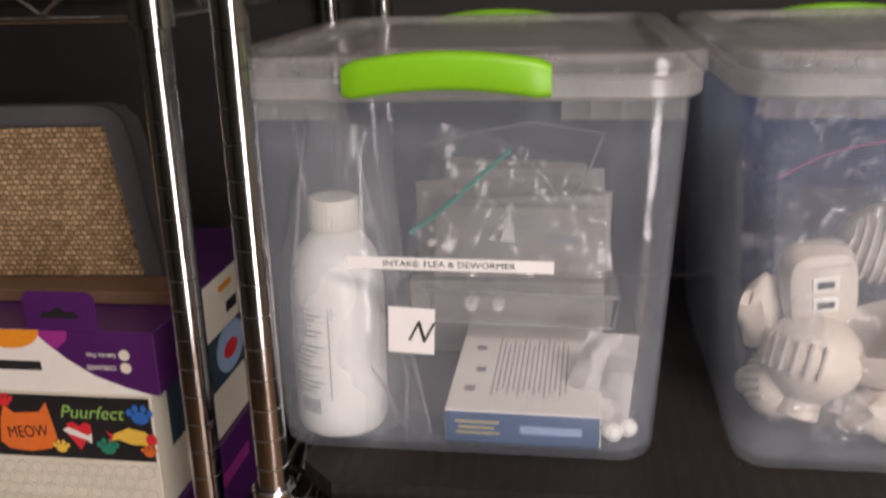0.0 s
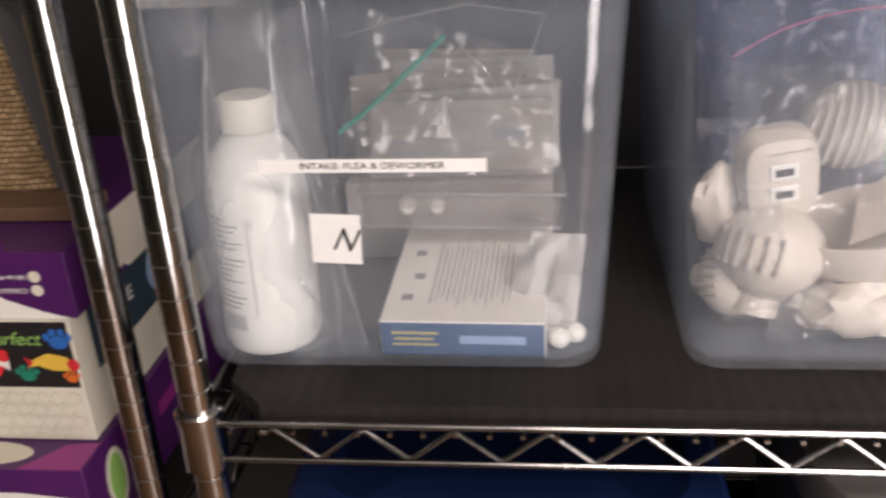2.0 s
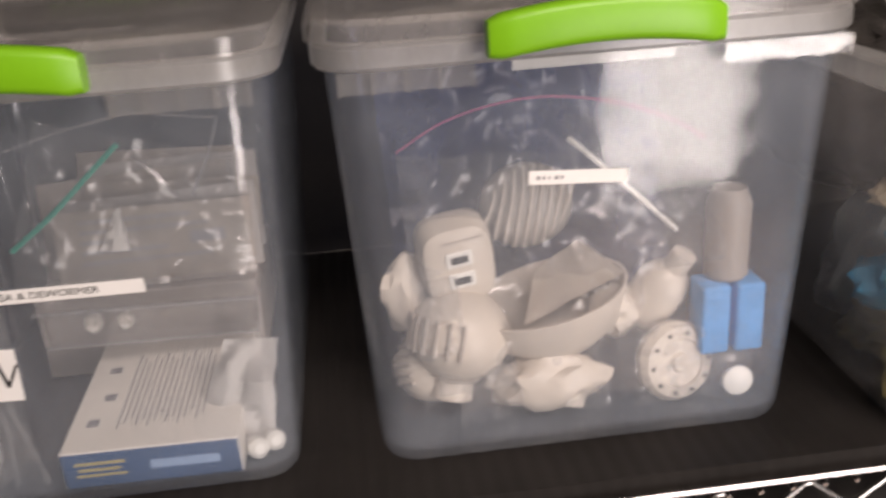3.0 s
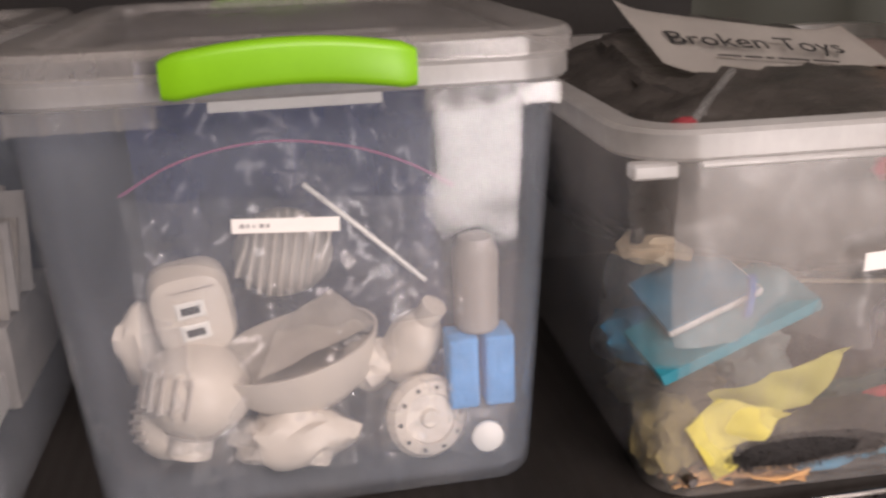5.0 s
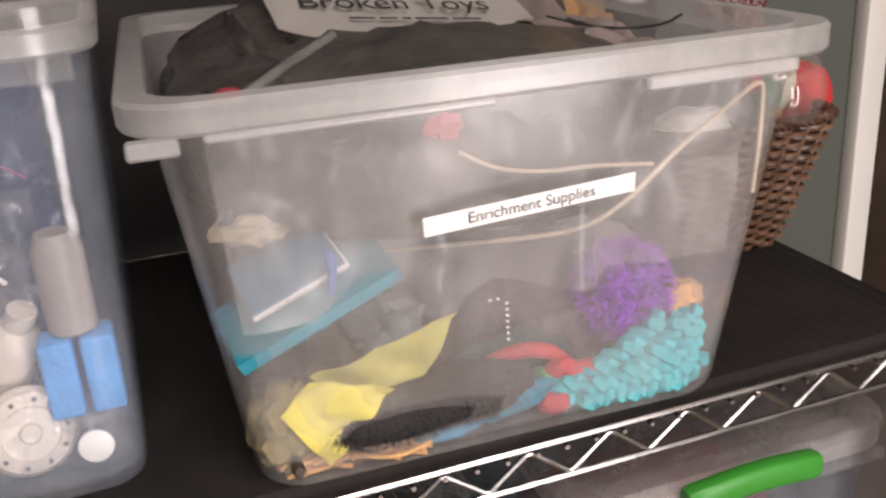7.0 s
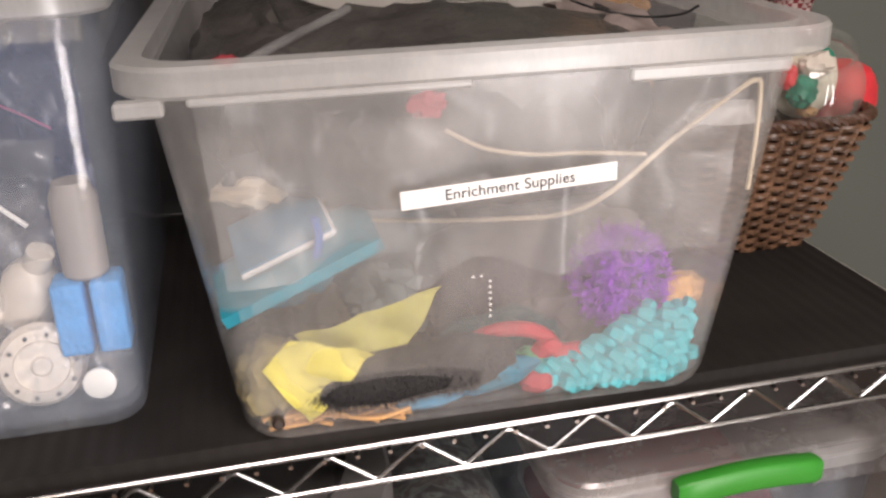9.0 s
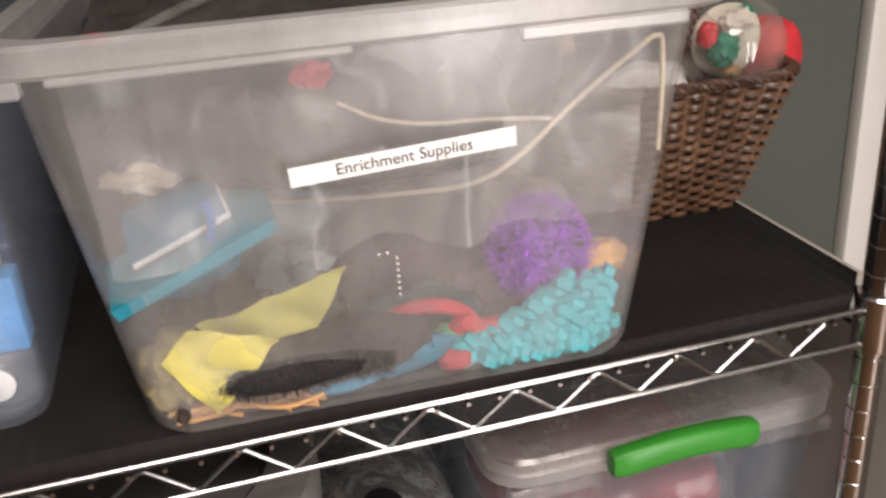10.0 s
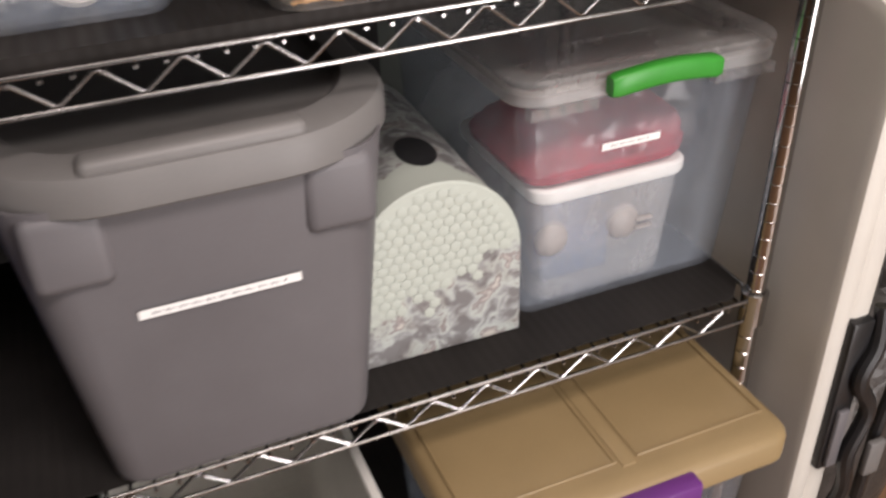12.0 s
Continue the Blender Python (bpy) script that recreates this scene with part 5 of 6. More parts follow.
rubbish_bag()
sg = thing("paper_sign", pose(0, 0, 0), "white paper sign with handwritten-style black lettering on the bag", "sign")
SIGN = [(0.822, 0.205, 1.476), (1.054, 0.205, 1.451), (1.053, 0.318, 1.4845), (0.820, 0.322, 1.520)]
part("sheet", sheet(SIGN, 24, 12, 0.0015, 9, 3.0, 0.0005, lambda u, w: -0.010 * (1 - (2 * u - 1) ** 4)), surface("sign_paper", (0.64, 0.62, 0.59), 0.6, 0, 0.06, 12, 250, 0.05), sg)
o = (Vector(SIGN[0]) + Vector(SIGN[1]) + Vector(SIGN[2]) + Vector(SIGN[3])) / 4
ex = (Vector(SIGN[1]) - Vector(SIGN[0])).normalized()
ez = ex.cross(Vector(SIGN[3]) - Vector(SIGN[0])).normalized()
ey = ez.cross(ex)
SM = Matrix(((ex.x, ey.x, ez.x, o.x), (ex.y, ey.y, ez.y, o.y), (ex.z, ey.z, ez.z, o.z), (0, 0, 0, 1)))
writing("lettering", "Broken Toys", 0.035, ink, sg, SM @ pose(-0.001, 0.000, -0.0030), "", 0.170)
bars(sg, SM @ pose(-0.048, -0.026, -0.0045), [(0.0, 0.0, 0.022, 0.003), (0.026, 0.0, 0.016, 0.003), (0.046, 0.0, 0.008, 0.003), (0.058, 0.0, 0.030, 0.003), (0.092, 0.0, 0.026, 0.003)], ink)
lone("mauve_cloth", sheet([(1.03, 0.005, 1.440), (1.098, 0.012, 1.442), (1.102, 0.37, 1.466), (1.04, 0.36, 1.462)], 24, 36, 0.010, 16, 2.0, 0.003), mauve_cloth, "mauve-beige cloth bunched beside the black bag", "cloth")
lone("black_cord", curved([(1.045, 0.19, 1.465), (1.06, 0.16, 1.460), (1.085, 0.13, 1.457), (1.10, 0.10, 1.462), (1.107, 0.085, 1.470)], 0.0011, 6), ink, "thin black cord lying over the cloth", "cord")


# ---- basket ----
def basket():
    B = thing("wicker_basket", pose(1.262, 0.295, 1.2022), "brown woven wicker basket standing on the shelf liner", "basket")
    H, rows, n = 0.135, 25, 34

    def ring_at(f):
        return 0.066 + 0.038 * f, 0.085 + 0.036 * f, 0.035 + 0.01 * f

    def point(f, u, off):
        hx, hy, r = ring_at(f)
        a = 2 * math.pi * u
        c, s = math.cos(a), math.sin(a)
        p = 5.0
        k = 1 / ((abs(c) ** p + abs(s) ** p) ** (1 / p))
        return Vector(((hx + off) * c * k, (hy + off) * s * k, H * f))
    for j in range(rows):
        f = (j + 0.5) / rows
        line = []
        for i in range(n * 4 + 1):
            u = i / (n * 4)
            off = 0.0040 * math.sin(math.pi * n * u + (math.pi if j % 2 else 0)) + 0.0005 * noise.noise(Vector((i * 0.7, j * 3.1, 0)))
            p = point(f, u, off)
            p.z += 0.0009 * noise.noise(Vector((i * 0.3, j * 1.7, 5)))
            line.append(p)
        bm = bmesh.new()
        tube(bm, line, 0.0028, 6)
        part("weave", bm, wicker, B)
    for i in range(n):
        part("stake", rod([point(0.0, i / n, 0), point(0.5, i / n, 0), point(1.02, i / n, 0)], 0.0032, 6), wicker, B)
    for k in range(3):
        line = []
        for i in range(181):
            u = i / 180
            ph = 2 * math.pi * (u * 30 + k / 3)
            p = point(1.03, u, 0.003 * math.sin(ph))
            p.z += 0.003 * math.cos(ph)
            line.append(p)
        bm = bmesh.new()
        tube(bm, line, 0.0034, 6)
        part("rim_strand", bm, wicker_dark, B)
    bm = bmesh.new()
    loft(bm, [[tuple(point(0.0, i / 40, -0.004) + Vector((0, 0, 0.001))) for i in range(40)], [tuple(point(0.0, i / 40, -0.004) + Vector((0, 0, 0.005))) for i in range(40)]])
    part("base", bm, wicker_dark, B)
    bm = bmesh.new()
    loft(bm, [[tuple(point(f, i / 40, -0.006)) for i in range(40)] for f in (0.03, 0.95)], False, False)
    part("lining", bm, wicker_dark, B)


basket()
gj = thing("glass_globe", pose(1.300, 0.212, 1.366), "clear glass globe with red and green ornaments inside, in the basket", "globe")
bm = bmesh.new()
lathe(bm, [(0.049 * math.sin(a), -0.049 * math.cos(a)) for a in [math.pi * (0.06 + 0.74 * i / 22) for i in range(23)]] + [(0.03, 0.043), (0.034, 0.047)], 36, pose(0, 0, 0, 25, -10, 0), False)
part("globe", bm, clear_plastic("globe_clear", (0.96, 0.97, 0.96), 0.10, 0.03, 0.3, (0.75, 0.75, 0.73), 0.09), gj)
for c, r, m_, s in (((-0.012, -0.006, -0.002), (0.015, 0.014, 0.016), paint_green, 1.0), ((-0.026, 0.0, 0.012), (0.010, 0.010, 0.012), paint_red, 2.0), ((0.002, -0.004, 0.022), (0.017, 0.012, 0.013), device_white, 3.0), ((0.0, 0.0, -0.024), (0.010, 0.010, 0.005), tan_strip, 4.0), ((0.012, 0.0, 0.03), (0.008, 0.008, 0.007), paint_green, 5.0)):
    part("ornament", blob_bm(c, r, 0.35, 2.5, 3, s), m_, gj)
part("backing", blob_bm((0.008, 0.022, 0.0), (0.038, 0.008, 0.036), 0.05, 1.5, 3, 6.0), card_cream, gj, "cream card inside the globe")
lone("red_hat", blob_bm((1.368, 0.262, 1.340), (0.040, 0.036, 0.040), 0.12, 1.6, 4, 2.0), red_cloth, "bright red fleece hat stuffed in the basket", "hat")
lone("white_cloth", blob_bm((1.235, 0.25, 1.322), (0.045, 0.04, 0.028), 0.3, 2, 3, 6.0), paper_white, "white cloth packed into the basket", "cloth")
lone("crinkle_strip", sheet([(1.128, 0.275, 1.36), (1.176, 0.29, 1.36), (1.164, 0.31, 1.545), (1.092, 0.295, 1.54)], 12, 26, 0.012, 34, 5.0, 0.002), tan_strip, "tan crinkled paper strip toy standing in the basket", "cat toy")
pg = thing("stuffed_bird", pose(1.190, 0.315, 1.473), "black and white stuffed bird with an orange ball nose", "plush toy")
part("body", blob_bm((0, 0, -0.02), (0.036, 0.03, 0.095), 0.1, 1.5, 4, 1.0), dark_fur, pg)
part("belly", blob_bm((0.0, -0.022, -0.008), (0.021, 0.014, 0.014), 0.1, 1.5, 3, 2.0), paper_white, pg)
part("nose", blob_bm((0.018, -0.036, -0.006), (0.0085, 0.0085, 0.0085), 0.05, 1.5, 3, 3.0), orange_rubber, pg)
part("rod", rod([(0.022, -0.036, -0.006), (0.05, -0.03, -0.008), (0.085, -0.02, -0.010)], 0.0014, 6), ink, pg)
pl = thing("plaid_ribbon", pose(0, 0, 0), "bunched red and white plaid ribbon hung over the basket's edge", "ribbon")
for k, cs in enumerate(([(1.27, 0.30, 1.43), (1.31, 0.29, 1.415), (1.325, 0.30, 1.49), (1.275, 0.31, 1.485)], [(1.305, 0.29, 1.40), (1.36, 0.295, 1.395), (1.35, 0.30, 1.46), (1.30, 0.30, 1.455)], [(1.315, 0.285, 1.46), (1.345, 0.29, 1.44), (1.36, 0.30, 1.50), (1.33, 0.30, 1.53)])):
    part("loop", sheet(cs, 14, 14, 0.016, 36, k * 4.0, 0.0015), plaid, pl)
part("tail", sheet([(1.29, 0.285, 1.35), (1.31, 0.285, 1.35), (1.315, 0.29, 1.43), (1.285, 0.29, 1.43)], 8, 16, 0.004, 40, 3.0, 0.0015), plaid, pl)


# ---- middle shelf: arched box and what the third tote holds ----
def arch_outline(half, height, n=20):
    pts = [(-half, 0.0), (half, 0.0)]
    straight = height - half * 1.02
    return pts + [(half * math.cos(math.pi * i / n), straight + half * 1.02 * math.sin(math.pi * i / n)) for i in range(n + 1)]


ab = thing("arched_box", pose(0.904, 0.0665, 0.7502, 0, 0, -1), "mint floral arched cardboard box with a raised honeycomb front", "box")
out = arch_outline(0.103, 0.226)
bm = bmesh.new()
loft(bm, [[(x * k, y, 0.0 + z * k) for x, z in out] for y, k in ((0.006, 0.97), (0.006, 0.985), (0.33, 0.985))])
part("shell", bm, floral, ab)
bm = bmesh.new()
loft(bm, [[(x * k, y, z * k) for x, z in out] for y, k in ((0.006, 1.0), (0.0015, 1.0), (0.0, 0.992))])
front = part("front_panel", bm, floral, ab)
bm = bmesh.new()
lathe(bm, [(0.03, 0.0), (0.03, 0.0006)], 24, pose(0.008, 0.085, 0.2238) @ Matrix.Diagonal((0.75, 1.25, 1, 1)))
part("finger_hole", bm, ink, ab, "black oval finger hole")
R = 0.0078
cell = bmesh.new()
for a, b, y0, y1 in ((0.0, 0.0, -0.0001, -0.0001),):
    hexo = [(R * 0.93 * math.cos(math.pi / 3 * i + math.pi / 6), R * 0.93 * math.sin(math.pi / 3 * i + math.pi / 6)) for i in range(6)]
    loft(cell, [[(x, 0.0, z) for x, z in hexo], [(x, -0.0007, z) for x, z in hexo], [(x * 0.78, -0.0011, z * 0.78) for x, z in hexo]], False, True)
cell_ob = None
for j in range(20):
    for i in range(-9, 10):
        x, z = (i + 0.5 * (j % 2)) * R * 1.732, 0.012 + j * R * 1.5
        lim = 0.103 - 0.006
        inside = abs(x) < lim and (z < 0.226 - 0.103 * 1.02 or x * x + (z - (0.226 - 0.105)) ** 2 < (lim - 0.003) ** 2)
        if not inside or z < 0.075 + 0.55 * max(0, x + 0.015) + 0.02 * math.sin(i * 1.7) or z > 0.222:
            continue
        if cell_ob is None:
            cell_ob = finish("cell", cell, mint_card, front)
            me = cell_ob.data
            cell_ob.location = (x, 0, z)
        else:
            c2 = new("cell", me)
            c2.parent = front
            c2.location = (x, 0, z)

ib = thing("inner_container", pose(1.140, 0.095, 0.7535), "small clear container with a white lid inside the tote", "container")
lets_light(part("body", tote_shell((0.094, 0.10), (0.103, 0.112), 0.155, 0.1, 0.002, 0.02, 0.022), lid_clear, ib))
bm = bmesh.new()
loft(bm, [rrect(0, 0.1, 0.108 - i, 0.117 - i, 0.025, 0.155 + h) for i, h in ((0.002, -0.004), (0, 0.0), (0, 0.012), (0.003, 0.015))])
part("lid", bm, white_plastic, ib, "white snap-on lid")
for x in (-0.078, 0.022):
    part("plug", blob_bm((x, -0.004, 0.095), (0.022, 0.012, 0.024), 0.1, 2, 3, x * 50), tube_beige, ib, "beige plug")
for z in (0.086, 0.098):
    part("prong", box(0.036, 0.060, -0.016, -0.009, z - 0.002, z + 0.002, 0.0006, 1), tube_beige, ib)
lone("blue_box", box(1.07, 1.17, 0.13, 0.2, 0.757, 0.87, 0.003), card_blue, "blue carton inside the small container", "carton")
bm = bmesh.new()
loft(bm, [rrect(1.136 + dx, 0.178, 0.108 * k, 0.090 * k, 0.03 * k, z, 9) for z, k, dx in ((0.9265, 0.97, 0.0), (0.931, 1.03, 0.0), (0.940, 1.05, 0.001), (0.949, 1.02, 0.006), (0.953, 0.97, 0.008), (0.962, 0.95, 0.012), (0.972, 0.86, 0.020), (0.979, 0.68, 0.030), (0.981, 0.4, 0.035))])
for v in bm.verts:
    w = noise.noise(v.co * 26) * 0.010 + noise.noise(v.co * 70) * 0.003
    v.co.x += w * 0.5
    v.co.y += w * 0.7
    v.co.z += w * 0.6 if v.co.z > 0.945 else 0.0
lone("red_fabric", bm, surface("folded_red_cloth", (0.30, 0.022, 0.038), 0.85, 0, 0.2, 25, 400, 0.5), "folded dark red fabric on the container's lid", "fabric")
lone("film_wrap", sheet([(1.03, 0.078, 0.945), (1.245, 0.078, 0.945), (1.25, 0.075, 1.035), (1.03, 0.075, 1.04)], 26, 12, 0.009, 22, 8.0, 0.0), film_material("soft_film", haze=0.10, rough=0.25, gloss=0.04), "clear film over the red fabric", "plastic film")


# ---- boxes and scratcher on the second rack ----
def carton(name, x0, x1, y0, y1, z0, z1, material, label):
    t = thing(name, pose(x1, y0, z0), label, "carton", "pet toy cartons")
    part("carton", box(x0 - x1, 0, 0, y1 - y0, 0, z1 - z0, 0.0009, 1), material, t)
    return t


FR = pose(0, -0.0003, 0, 90, 0, 0)       # a carton's front: x along it, y up
SD = pose(0.0003, 0, 0, 90, 0, 90)       # a carton's right side: x into the shelf, y up
low = carton("purple_carton", -0.46, -0.128, 0.045, 0.40, 1.0026, 1.1025, card_purple, "purple cat toy carton printed with pale ovals")
plate(low, "panel", [(-0.332, 0.0), (-0.003, 0.0), (-0.003, 0.07), (-0.06, 0.076), (-0.332, 0.078)], card_white, FR)
TP = Matrix.Translation((0, 0, 0.1001))
plate(low, "oval_print", oval(-0.105, 0.022, 0.05, 0.017), card_cream, TP)
plate(low, "oval_print", oval(-0.168, 0.020, 0.026, 0.016), paint_lime, TP)
plate(low, "flash", [(-0.06, 0.001), (-0.002, 0.001), (-0.002, 0.04), (-0.03, 0.036)], card_magenta, TP)
plate(low, "oval_print", oval(0.05, 0.055, 0.018, 0.032), card_cream, SD)
plate(low, "oval_print", oval(0.05, 0.055, 0.013, 0.026), paint_lime, SD, 0.0005)
bars(low, SD @ Matrix.Translation((0, 0, 0.0003)), [(0.15, 0.06, 0.09, 0.016)], card_magenta)

mid = carton("printed_carton", -0.46, -0.134, 0.088, 0.42, 1.103, 1.2232, card_cream, "cream carton with a black cat-print band and honeycomb lines")
plate(mid, "black_band", [(-0.326, 0.0555), (-0.002, 0.0555), (-0.002, 0.1195), (-0.326, 0.1195)], card_black, FR)
F2 = FR @ Matrix.Translation((0.005, 0, 0.0004))
F3 = FR @ Matrix.Translation((0.005, 0, 0.0008))
plate(mid, "cat_print", [(-0.158, 0.07), (-0.15, 0.063), (-0.128, 0.061), (-0.108, 0.065), (-0.101, 0.076), (-0.103, 0.09), (-0.107, 0.112), (-0.115, 0.102), (-0.14, 0.1), (-0.149, 0.108), (-0.154, 0.094)], paint_orange, F2)
writing("lettering", "MEOW", 0.017, card_black, mid, F3 @ pose(-0.129, 0.081, 0.0002, 0, 0, 5), "", 0.04)
writing("lettering", "Puurfect", 0.018, paint_lime, mid, F2 @ pose(-0.064, 0.103, 0.0003), "", 0.062, 0.25)


def paw(x, y, r, mt):
    plate(mid, "paw_pad", oval(x, y, r, r * 0.75, 12), mt, F2)
    for k in range(4):
        a = radians(30 + 40 * k)
        plate(mid, "paw_toe", oval(x + r * 1.35 * math.cos(a), y + r * 1.2 * math.sin(a), r * 0.36, r * 0.45, 8), mt, F2)


paw(-0.017, 0.1, 0.0085, paint_blue)
paw(-0.098, 0.0655, 0.0055, paint_yellow)
paw(-0.052, 0.067, 0.0072, paint_green)
paw(-0.0125, 0.0645, 0.0052, paint_orange)
paw(-0.148, 0.111, 0.006, paint_red)
plate(mid, "heart", [(-0.079, 0.065), (-0.066, 0.083), (-0.0665, 0.091), (-0.072, 0.0935), (-0.0775, 0.089), (-0.0835, 0.0935), (-0.0895, 0.091), (-0.091, 0.083)], paint_red, F2)
plate(mid, "fish_bone", [(-0.094, 0.085), (-0.088, 0.088), (-0.07, 0.08), (-0.066, 0.083), (-0.067, 0.072), (-0.072, 0.076), (-0.088, 0.081)], card_white, F3)
plate(mid, "fish_print", [(-0.048, 0.081), (-0.042, 0.084), (-0.03, 0.0895), (-0.014, 0.086), (-0.006, 0.0785), (-0.012, 0.0725), (-0.028, 0.0725), (-0.041, 0.0775), (-0.047, 0.0755)], paint_yellow, F2)
plate(mid, "fish_head", oval(-0.0085, 0.0785, 0.0055, 0.0058, 12), paint_red, F3)
plate(mid, "fish_tail", [(-0.052, 0.086), (-0.044, 0.081), (-0.051, 0.073), (-0.048, 0.0795)], paint_red, F3)
bm = bmesh.new()
for j in range(4):
    for i in range(-24, 0):
        cx, cz = -0.004 + (i + 0.5 * (j % 2)) * 0.0138, 0.008 + j * 0.0121
        pts = [(cx + 0.0063 * math.cos(math.pi / 3 * k + math.pi / 6), -0.0003, cz + 0.0063 * math.sin(math.pi / 3 * k + math.pi / 6)) for k in range(7)]
        if max(p[0] for p in pts) < -0.001 and max(p[2] for p in pts) < 0.0545 and min(p[2] for p in pts) > 0.0005:
            tube(bm, pts, 0.0005, 4, False)
hx = part("honeycomb_print", bm, hex_line, mid)
hx["kind"] = "stuff"
plate(mid, "side_print", [(0.03, 0.0555), (0.325, 0.0555), (0.325, 0.1195), (0.03, 0.1195)], card_teal, SD)
writing("lettering", "ME", 0.02, card_white, mid, SD @ pose(0.10, 0.09, 0.0006), "", 0.03)
plate(mid, "fish_print", oval(0.19, 0.085, 0.02, 0.01), paint_red, SD, 0.0006)
plate(mid, "bag_print", oval(0.19, 0.088, 0.04, 0.028), pale_blue_print, SD, 0.0004)

top = carton("hanging_carton", -0.46, -0.126, 0.092, 0.41, 1.2236, 1.2845, card_purple, "upside-down purple and white cat toy carton with hang tab")
plate(top, "white_panel", [(-0.334, 0.0), (-0.004, 0.0), (-0.03, 0.007), (-0.06, 0.018), (-0.085, 0.034), (-0.105, 0.052), (-0.112, 0.0608), (-0.334, 0.0608)], card_white, FR)
plate(top, "magenta_flash", [(-0.112, 0.0606), (-0.105, 0.052), (-0.094, 0.042), (-0.082, 0.052), (-0.08, 0.0606)], card_magenta, FR, 0.0005)
plate(top, "orange_flash", oval(-0.137, 0.0605, 0.03, 0.018, 14, 180, 375), card_orange, FR, 0.0006)
bars(top, FR @ Matrix.Translation((0, 0, 0.0004)), [(-0.155, 0.026, 0.045, 0.009)], ink)
writing("lettering", "CORRUGATED", 0.006, card_white, top, FR @ pose(-0.052, 0.0265, 0.0005, 0, 0, 180), "", 0.028)
writing("lettering", "Safe for Pets", 0.006, card_white, top, FR @ pose(-0.051, 0.0385, 0.0005, 0, 0, 180), "", 0.028)
for y in (0.0265, 0.039):
    plate(top, "seal", oval(-0.029, y, 0.0052, 0.0052, 14), card_cream, FR, 0.0006)
bm = bmesh.new()
tab = [(-0.118, 0.0605), (-0.05, 0.0605), (-0.05, 0.092), (-0.056, 0.098), (-0.112, 0.098), (-0.118, 0.092)]
loft(bm, [[(x, 0.0, z) for x, z in tab], [(x, 0.0007, z) for x, z in tab]])
part("hang_tab", bm, card_purple, top)
plate(top, "tab_slot", [(-0.104, 0.073), (-0.066, 0.073), (-0.07, 0.079), (-0.079, 0.0785), (-0.083, 0.083), (-0.088, 0.083), (-0.092, 0.0785), (-0.1, 0.079)], card_black, pose(0, -0.0002, 0, 90, 0, 0))
plate(top, "side_panel", [(0.10, 0.001), (0.317, 0.001), (0.317, 0.06), (0.075, 0.06), (0.06, 0.04)], card_cream, SD)
plate(top, "side_oval", oval(0.085, 0.03, 0.02, 0.024), card_cream, SD, 0.0005)
bars(top, SD @ Matrix.Translation((0, 0, 0.0005)), [(0.15, 0.045, 0.035, 0.007)], card_orange)
bars(top, SD @ Matrix.Translation((0, 0, 0.0005)), [(0.165, 0.02, 0.03, 0.012)], ink)

sc = thing("cat_scratcher", pose(-0.178, 0.205, 1.2862, -6, 0, 4), "sisal cat scratching pad in a dark grey plastic frame", "cat scratcher")
fo = [(-0.34, 0.0), (0.012, 0.0), (0.016, 0.01), (0.006, 0.07), (-0.006, 0.145), (-0.012, 0.165), (-0.024, 0.177), (-0.04, 0.18), (-0.34, 0.18)]
bm = bmesh.new()
loft(bm, [[(-0.16 + (x + 0.16) * k, y, 0.09 + (z - 0.09) * k) for x, z in fo] for y, k in ((0.0, 0.985), (-0.004, 1.0), (0.03, 1.0))][::1])
part("frame", bm, frame_grey, sc)
pad = [(-0.33, 0.012), (-0.006, 0.012), (-0.034, 0.158), (-0.33, 0.158)]
bm = bmesh.new()
loft(bm, [[(x, y, z) for x, z in pad] for y in (-0.001, -0.0075)])
part("sisal_pad", bm, sisal, sc, "woven tan sisal pad")
lone("brown_carton", box(-0.46, -0.135, 0.155, 0.20, 1.2852, 1.298, 0.001, 1), surface("brown_card", (0.16, 0.09, 0.05), 0.7), "flat brown cardboard piece under the scratcher", "cardboard")


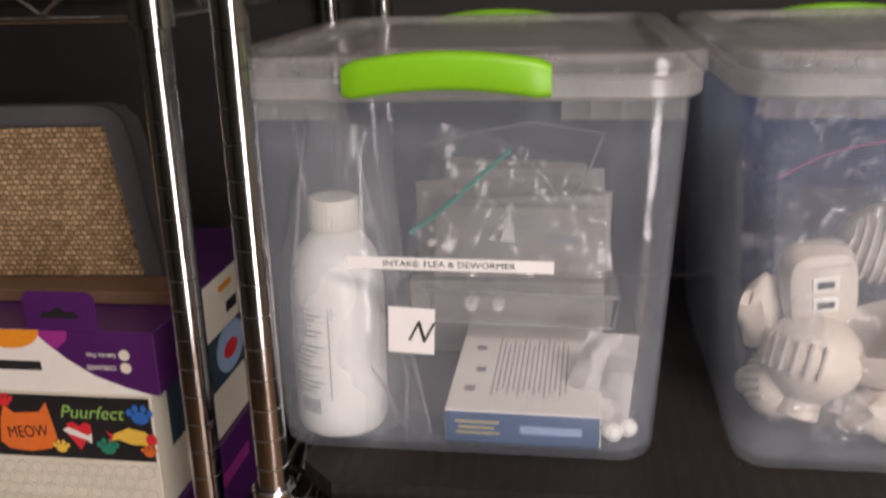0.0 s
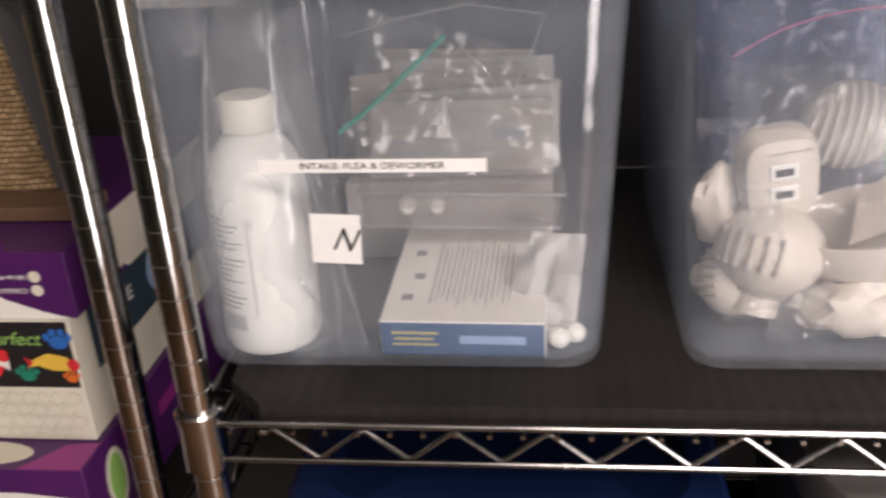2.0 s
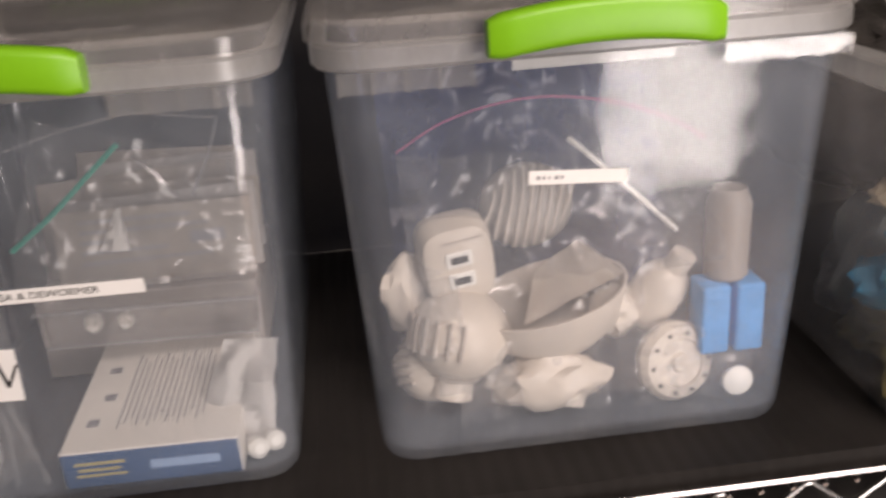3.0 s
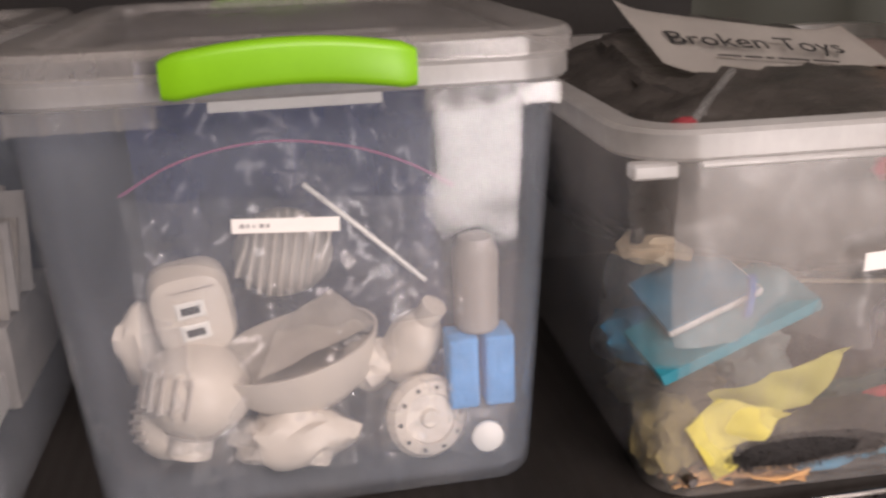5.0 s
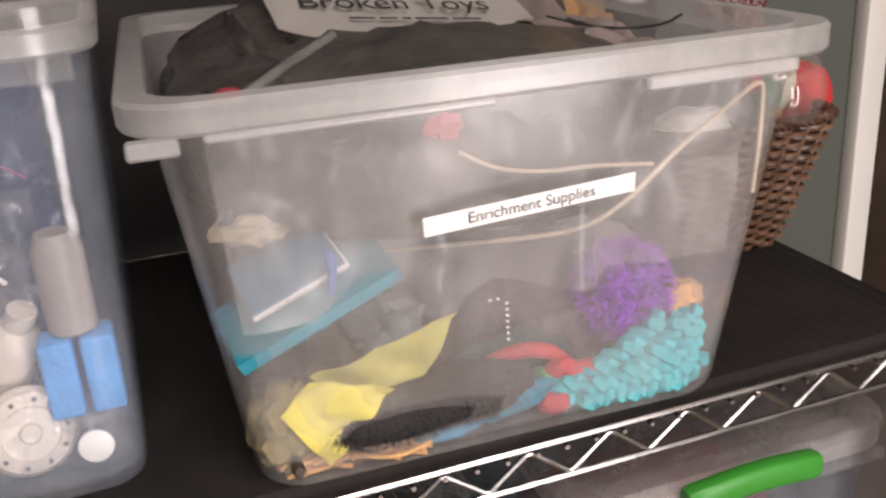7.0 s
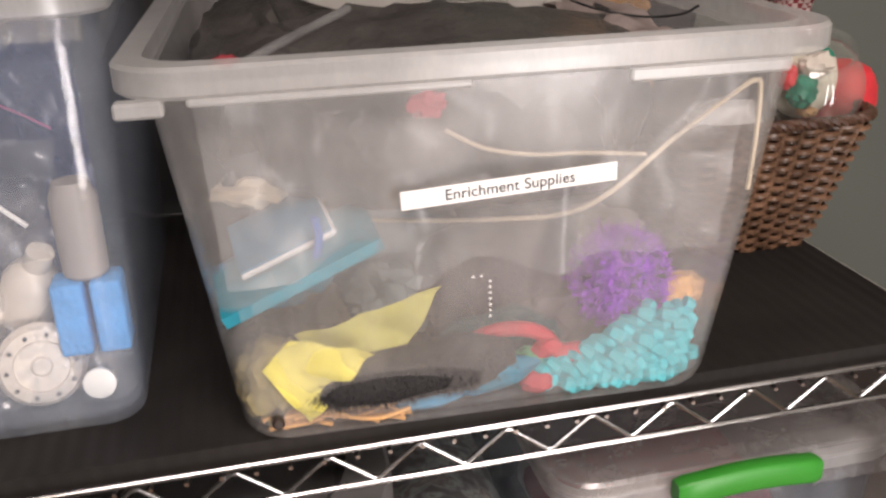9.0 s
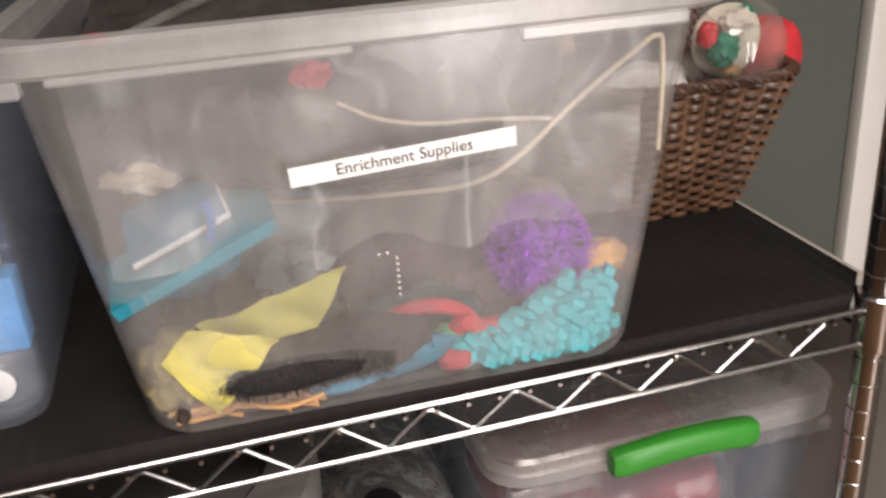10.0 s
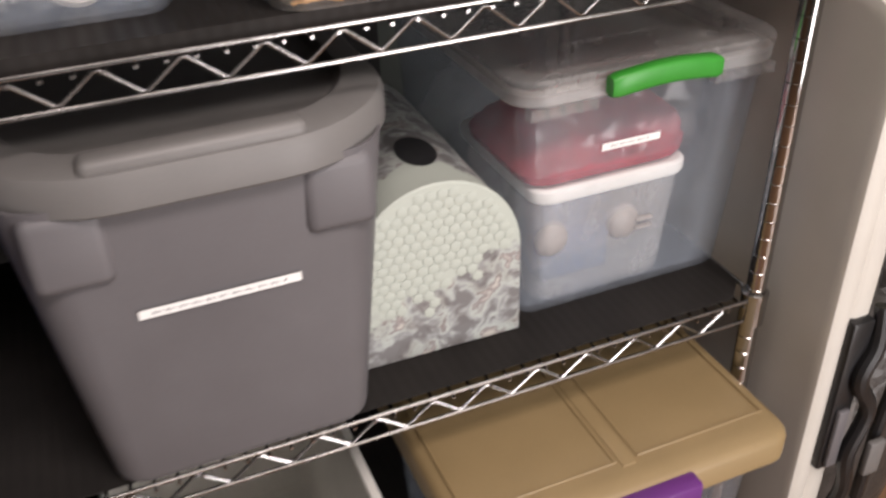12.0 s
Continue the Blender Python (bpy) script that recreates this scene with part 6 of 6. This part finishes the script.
# ---- beyond the rack's right end ----
part("latch", box(0.028, 0.062, -0.012, 0.03, 0.45, 0.70, 0.004, 2), black_metal, ft, "black plastic edge latch")
part("grip", box(0.034, 0.052, -0.02, -0.012, 0.46, 0.56, 0.003, 2), grey_plastic, ft, "grey grip")
strap = [(0.075, -0.006, 0.712), (0.070, -0.016, 0.66), (0.052, -0.020, 0.61), (0.082, -0.020, 0.55), (0.064, -0.022, 0.48), (0.078, -0.020, 0.41), (0.072, -0.012, 0.35)]
part("strap", curved(strap, 0.011, 10), black_metal, ft, "black webbing carry strap")
part("strap", curved([(0.118, -0.012, 0.70), (0.122, -0.018, 0.60), (0.112, -0.020, 0.50), (0.120, -0.014, 0.36)], 0.009, 10), black_metal, ft, "black webbing carry strap")
part("strap_buckle", box(0.085, 0.112, -0.040, -0.030, 0.44, 0.50, 0.003, 2), grey_lid, ft, "grey strap buckle")
cr = thing("folded_trolley", pose(1.52, 0.10, 0.0), "black metal folded trolley frame behind the folding table", "trolley")
for x in (0.0, 0.16):
    part("tube", rod([(x, 0, 0.012), (x, 0.0, 0.72), (x + 0.02, 0.02, 0.78)], 0.012, 10), black_metal, cr)
for z in (0.2, 0.45, 0.7):
    part("crossbar", rod([(0, 0, z), (0.16, 0, z)], 0.01, 10), black_metal, cr)
part("bag", blob_bm((0.09, -0.02, 0.34), (0.13, 0.10, 0.35), 0.15, 2, 4, 2.0), bag_black, cr)
part("buckle", box(-0.02, 0.01, -0.125, -0.09, 0.40, 0.50, 0.004, 2), grey_lid, cr)
dc = thing("dark_cabinet", pose(1.88, 0.68, 0.0), "tall dark brown wooden cabinet by the door casing", "cabinet")
part("side", box(0, 0.03, 0, 0.4, 0.0, 1.9, 0.003, 1), dark_wood, dc)
part("front_stile", box(0.03, 0.10, 0.0, 0.025, 0.0, 1.9, 0.003, 1), dark_wood, dc)
cb = thing("cream_cupboard", pose(2.02, 0.74, 0.0), "cream painted cupboard with a ledge beyond the rack", "cupboard")
part("body", box(0, 0.9, 0, 0.4, 0.0, 1.9, 0.004, 1), cream_paint, cb)
part("ledge", box(-0.01, 0.9, -0.02, 0.0, 0.62, 0.65, 0.004, 1), cream_paint, cb)
part("panel", box(0.05, 0.4, -0.008, 0.0, 0.7, 1.6, 0.003, 1), cream_paint, cb)
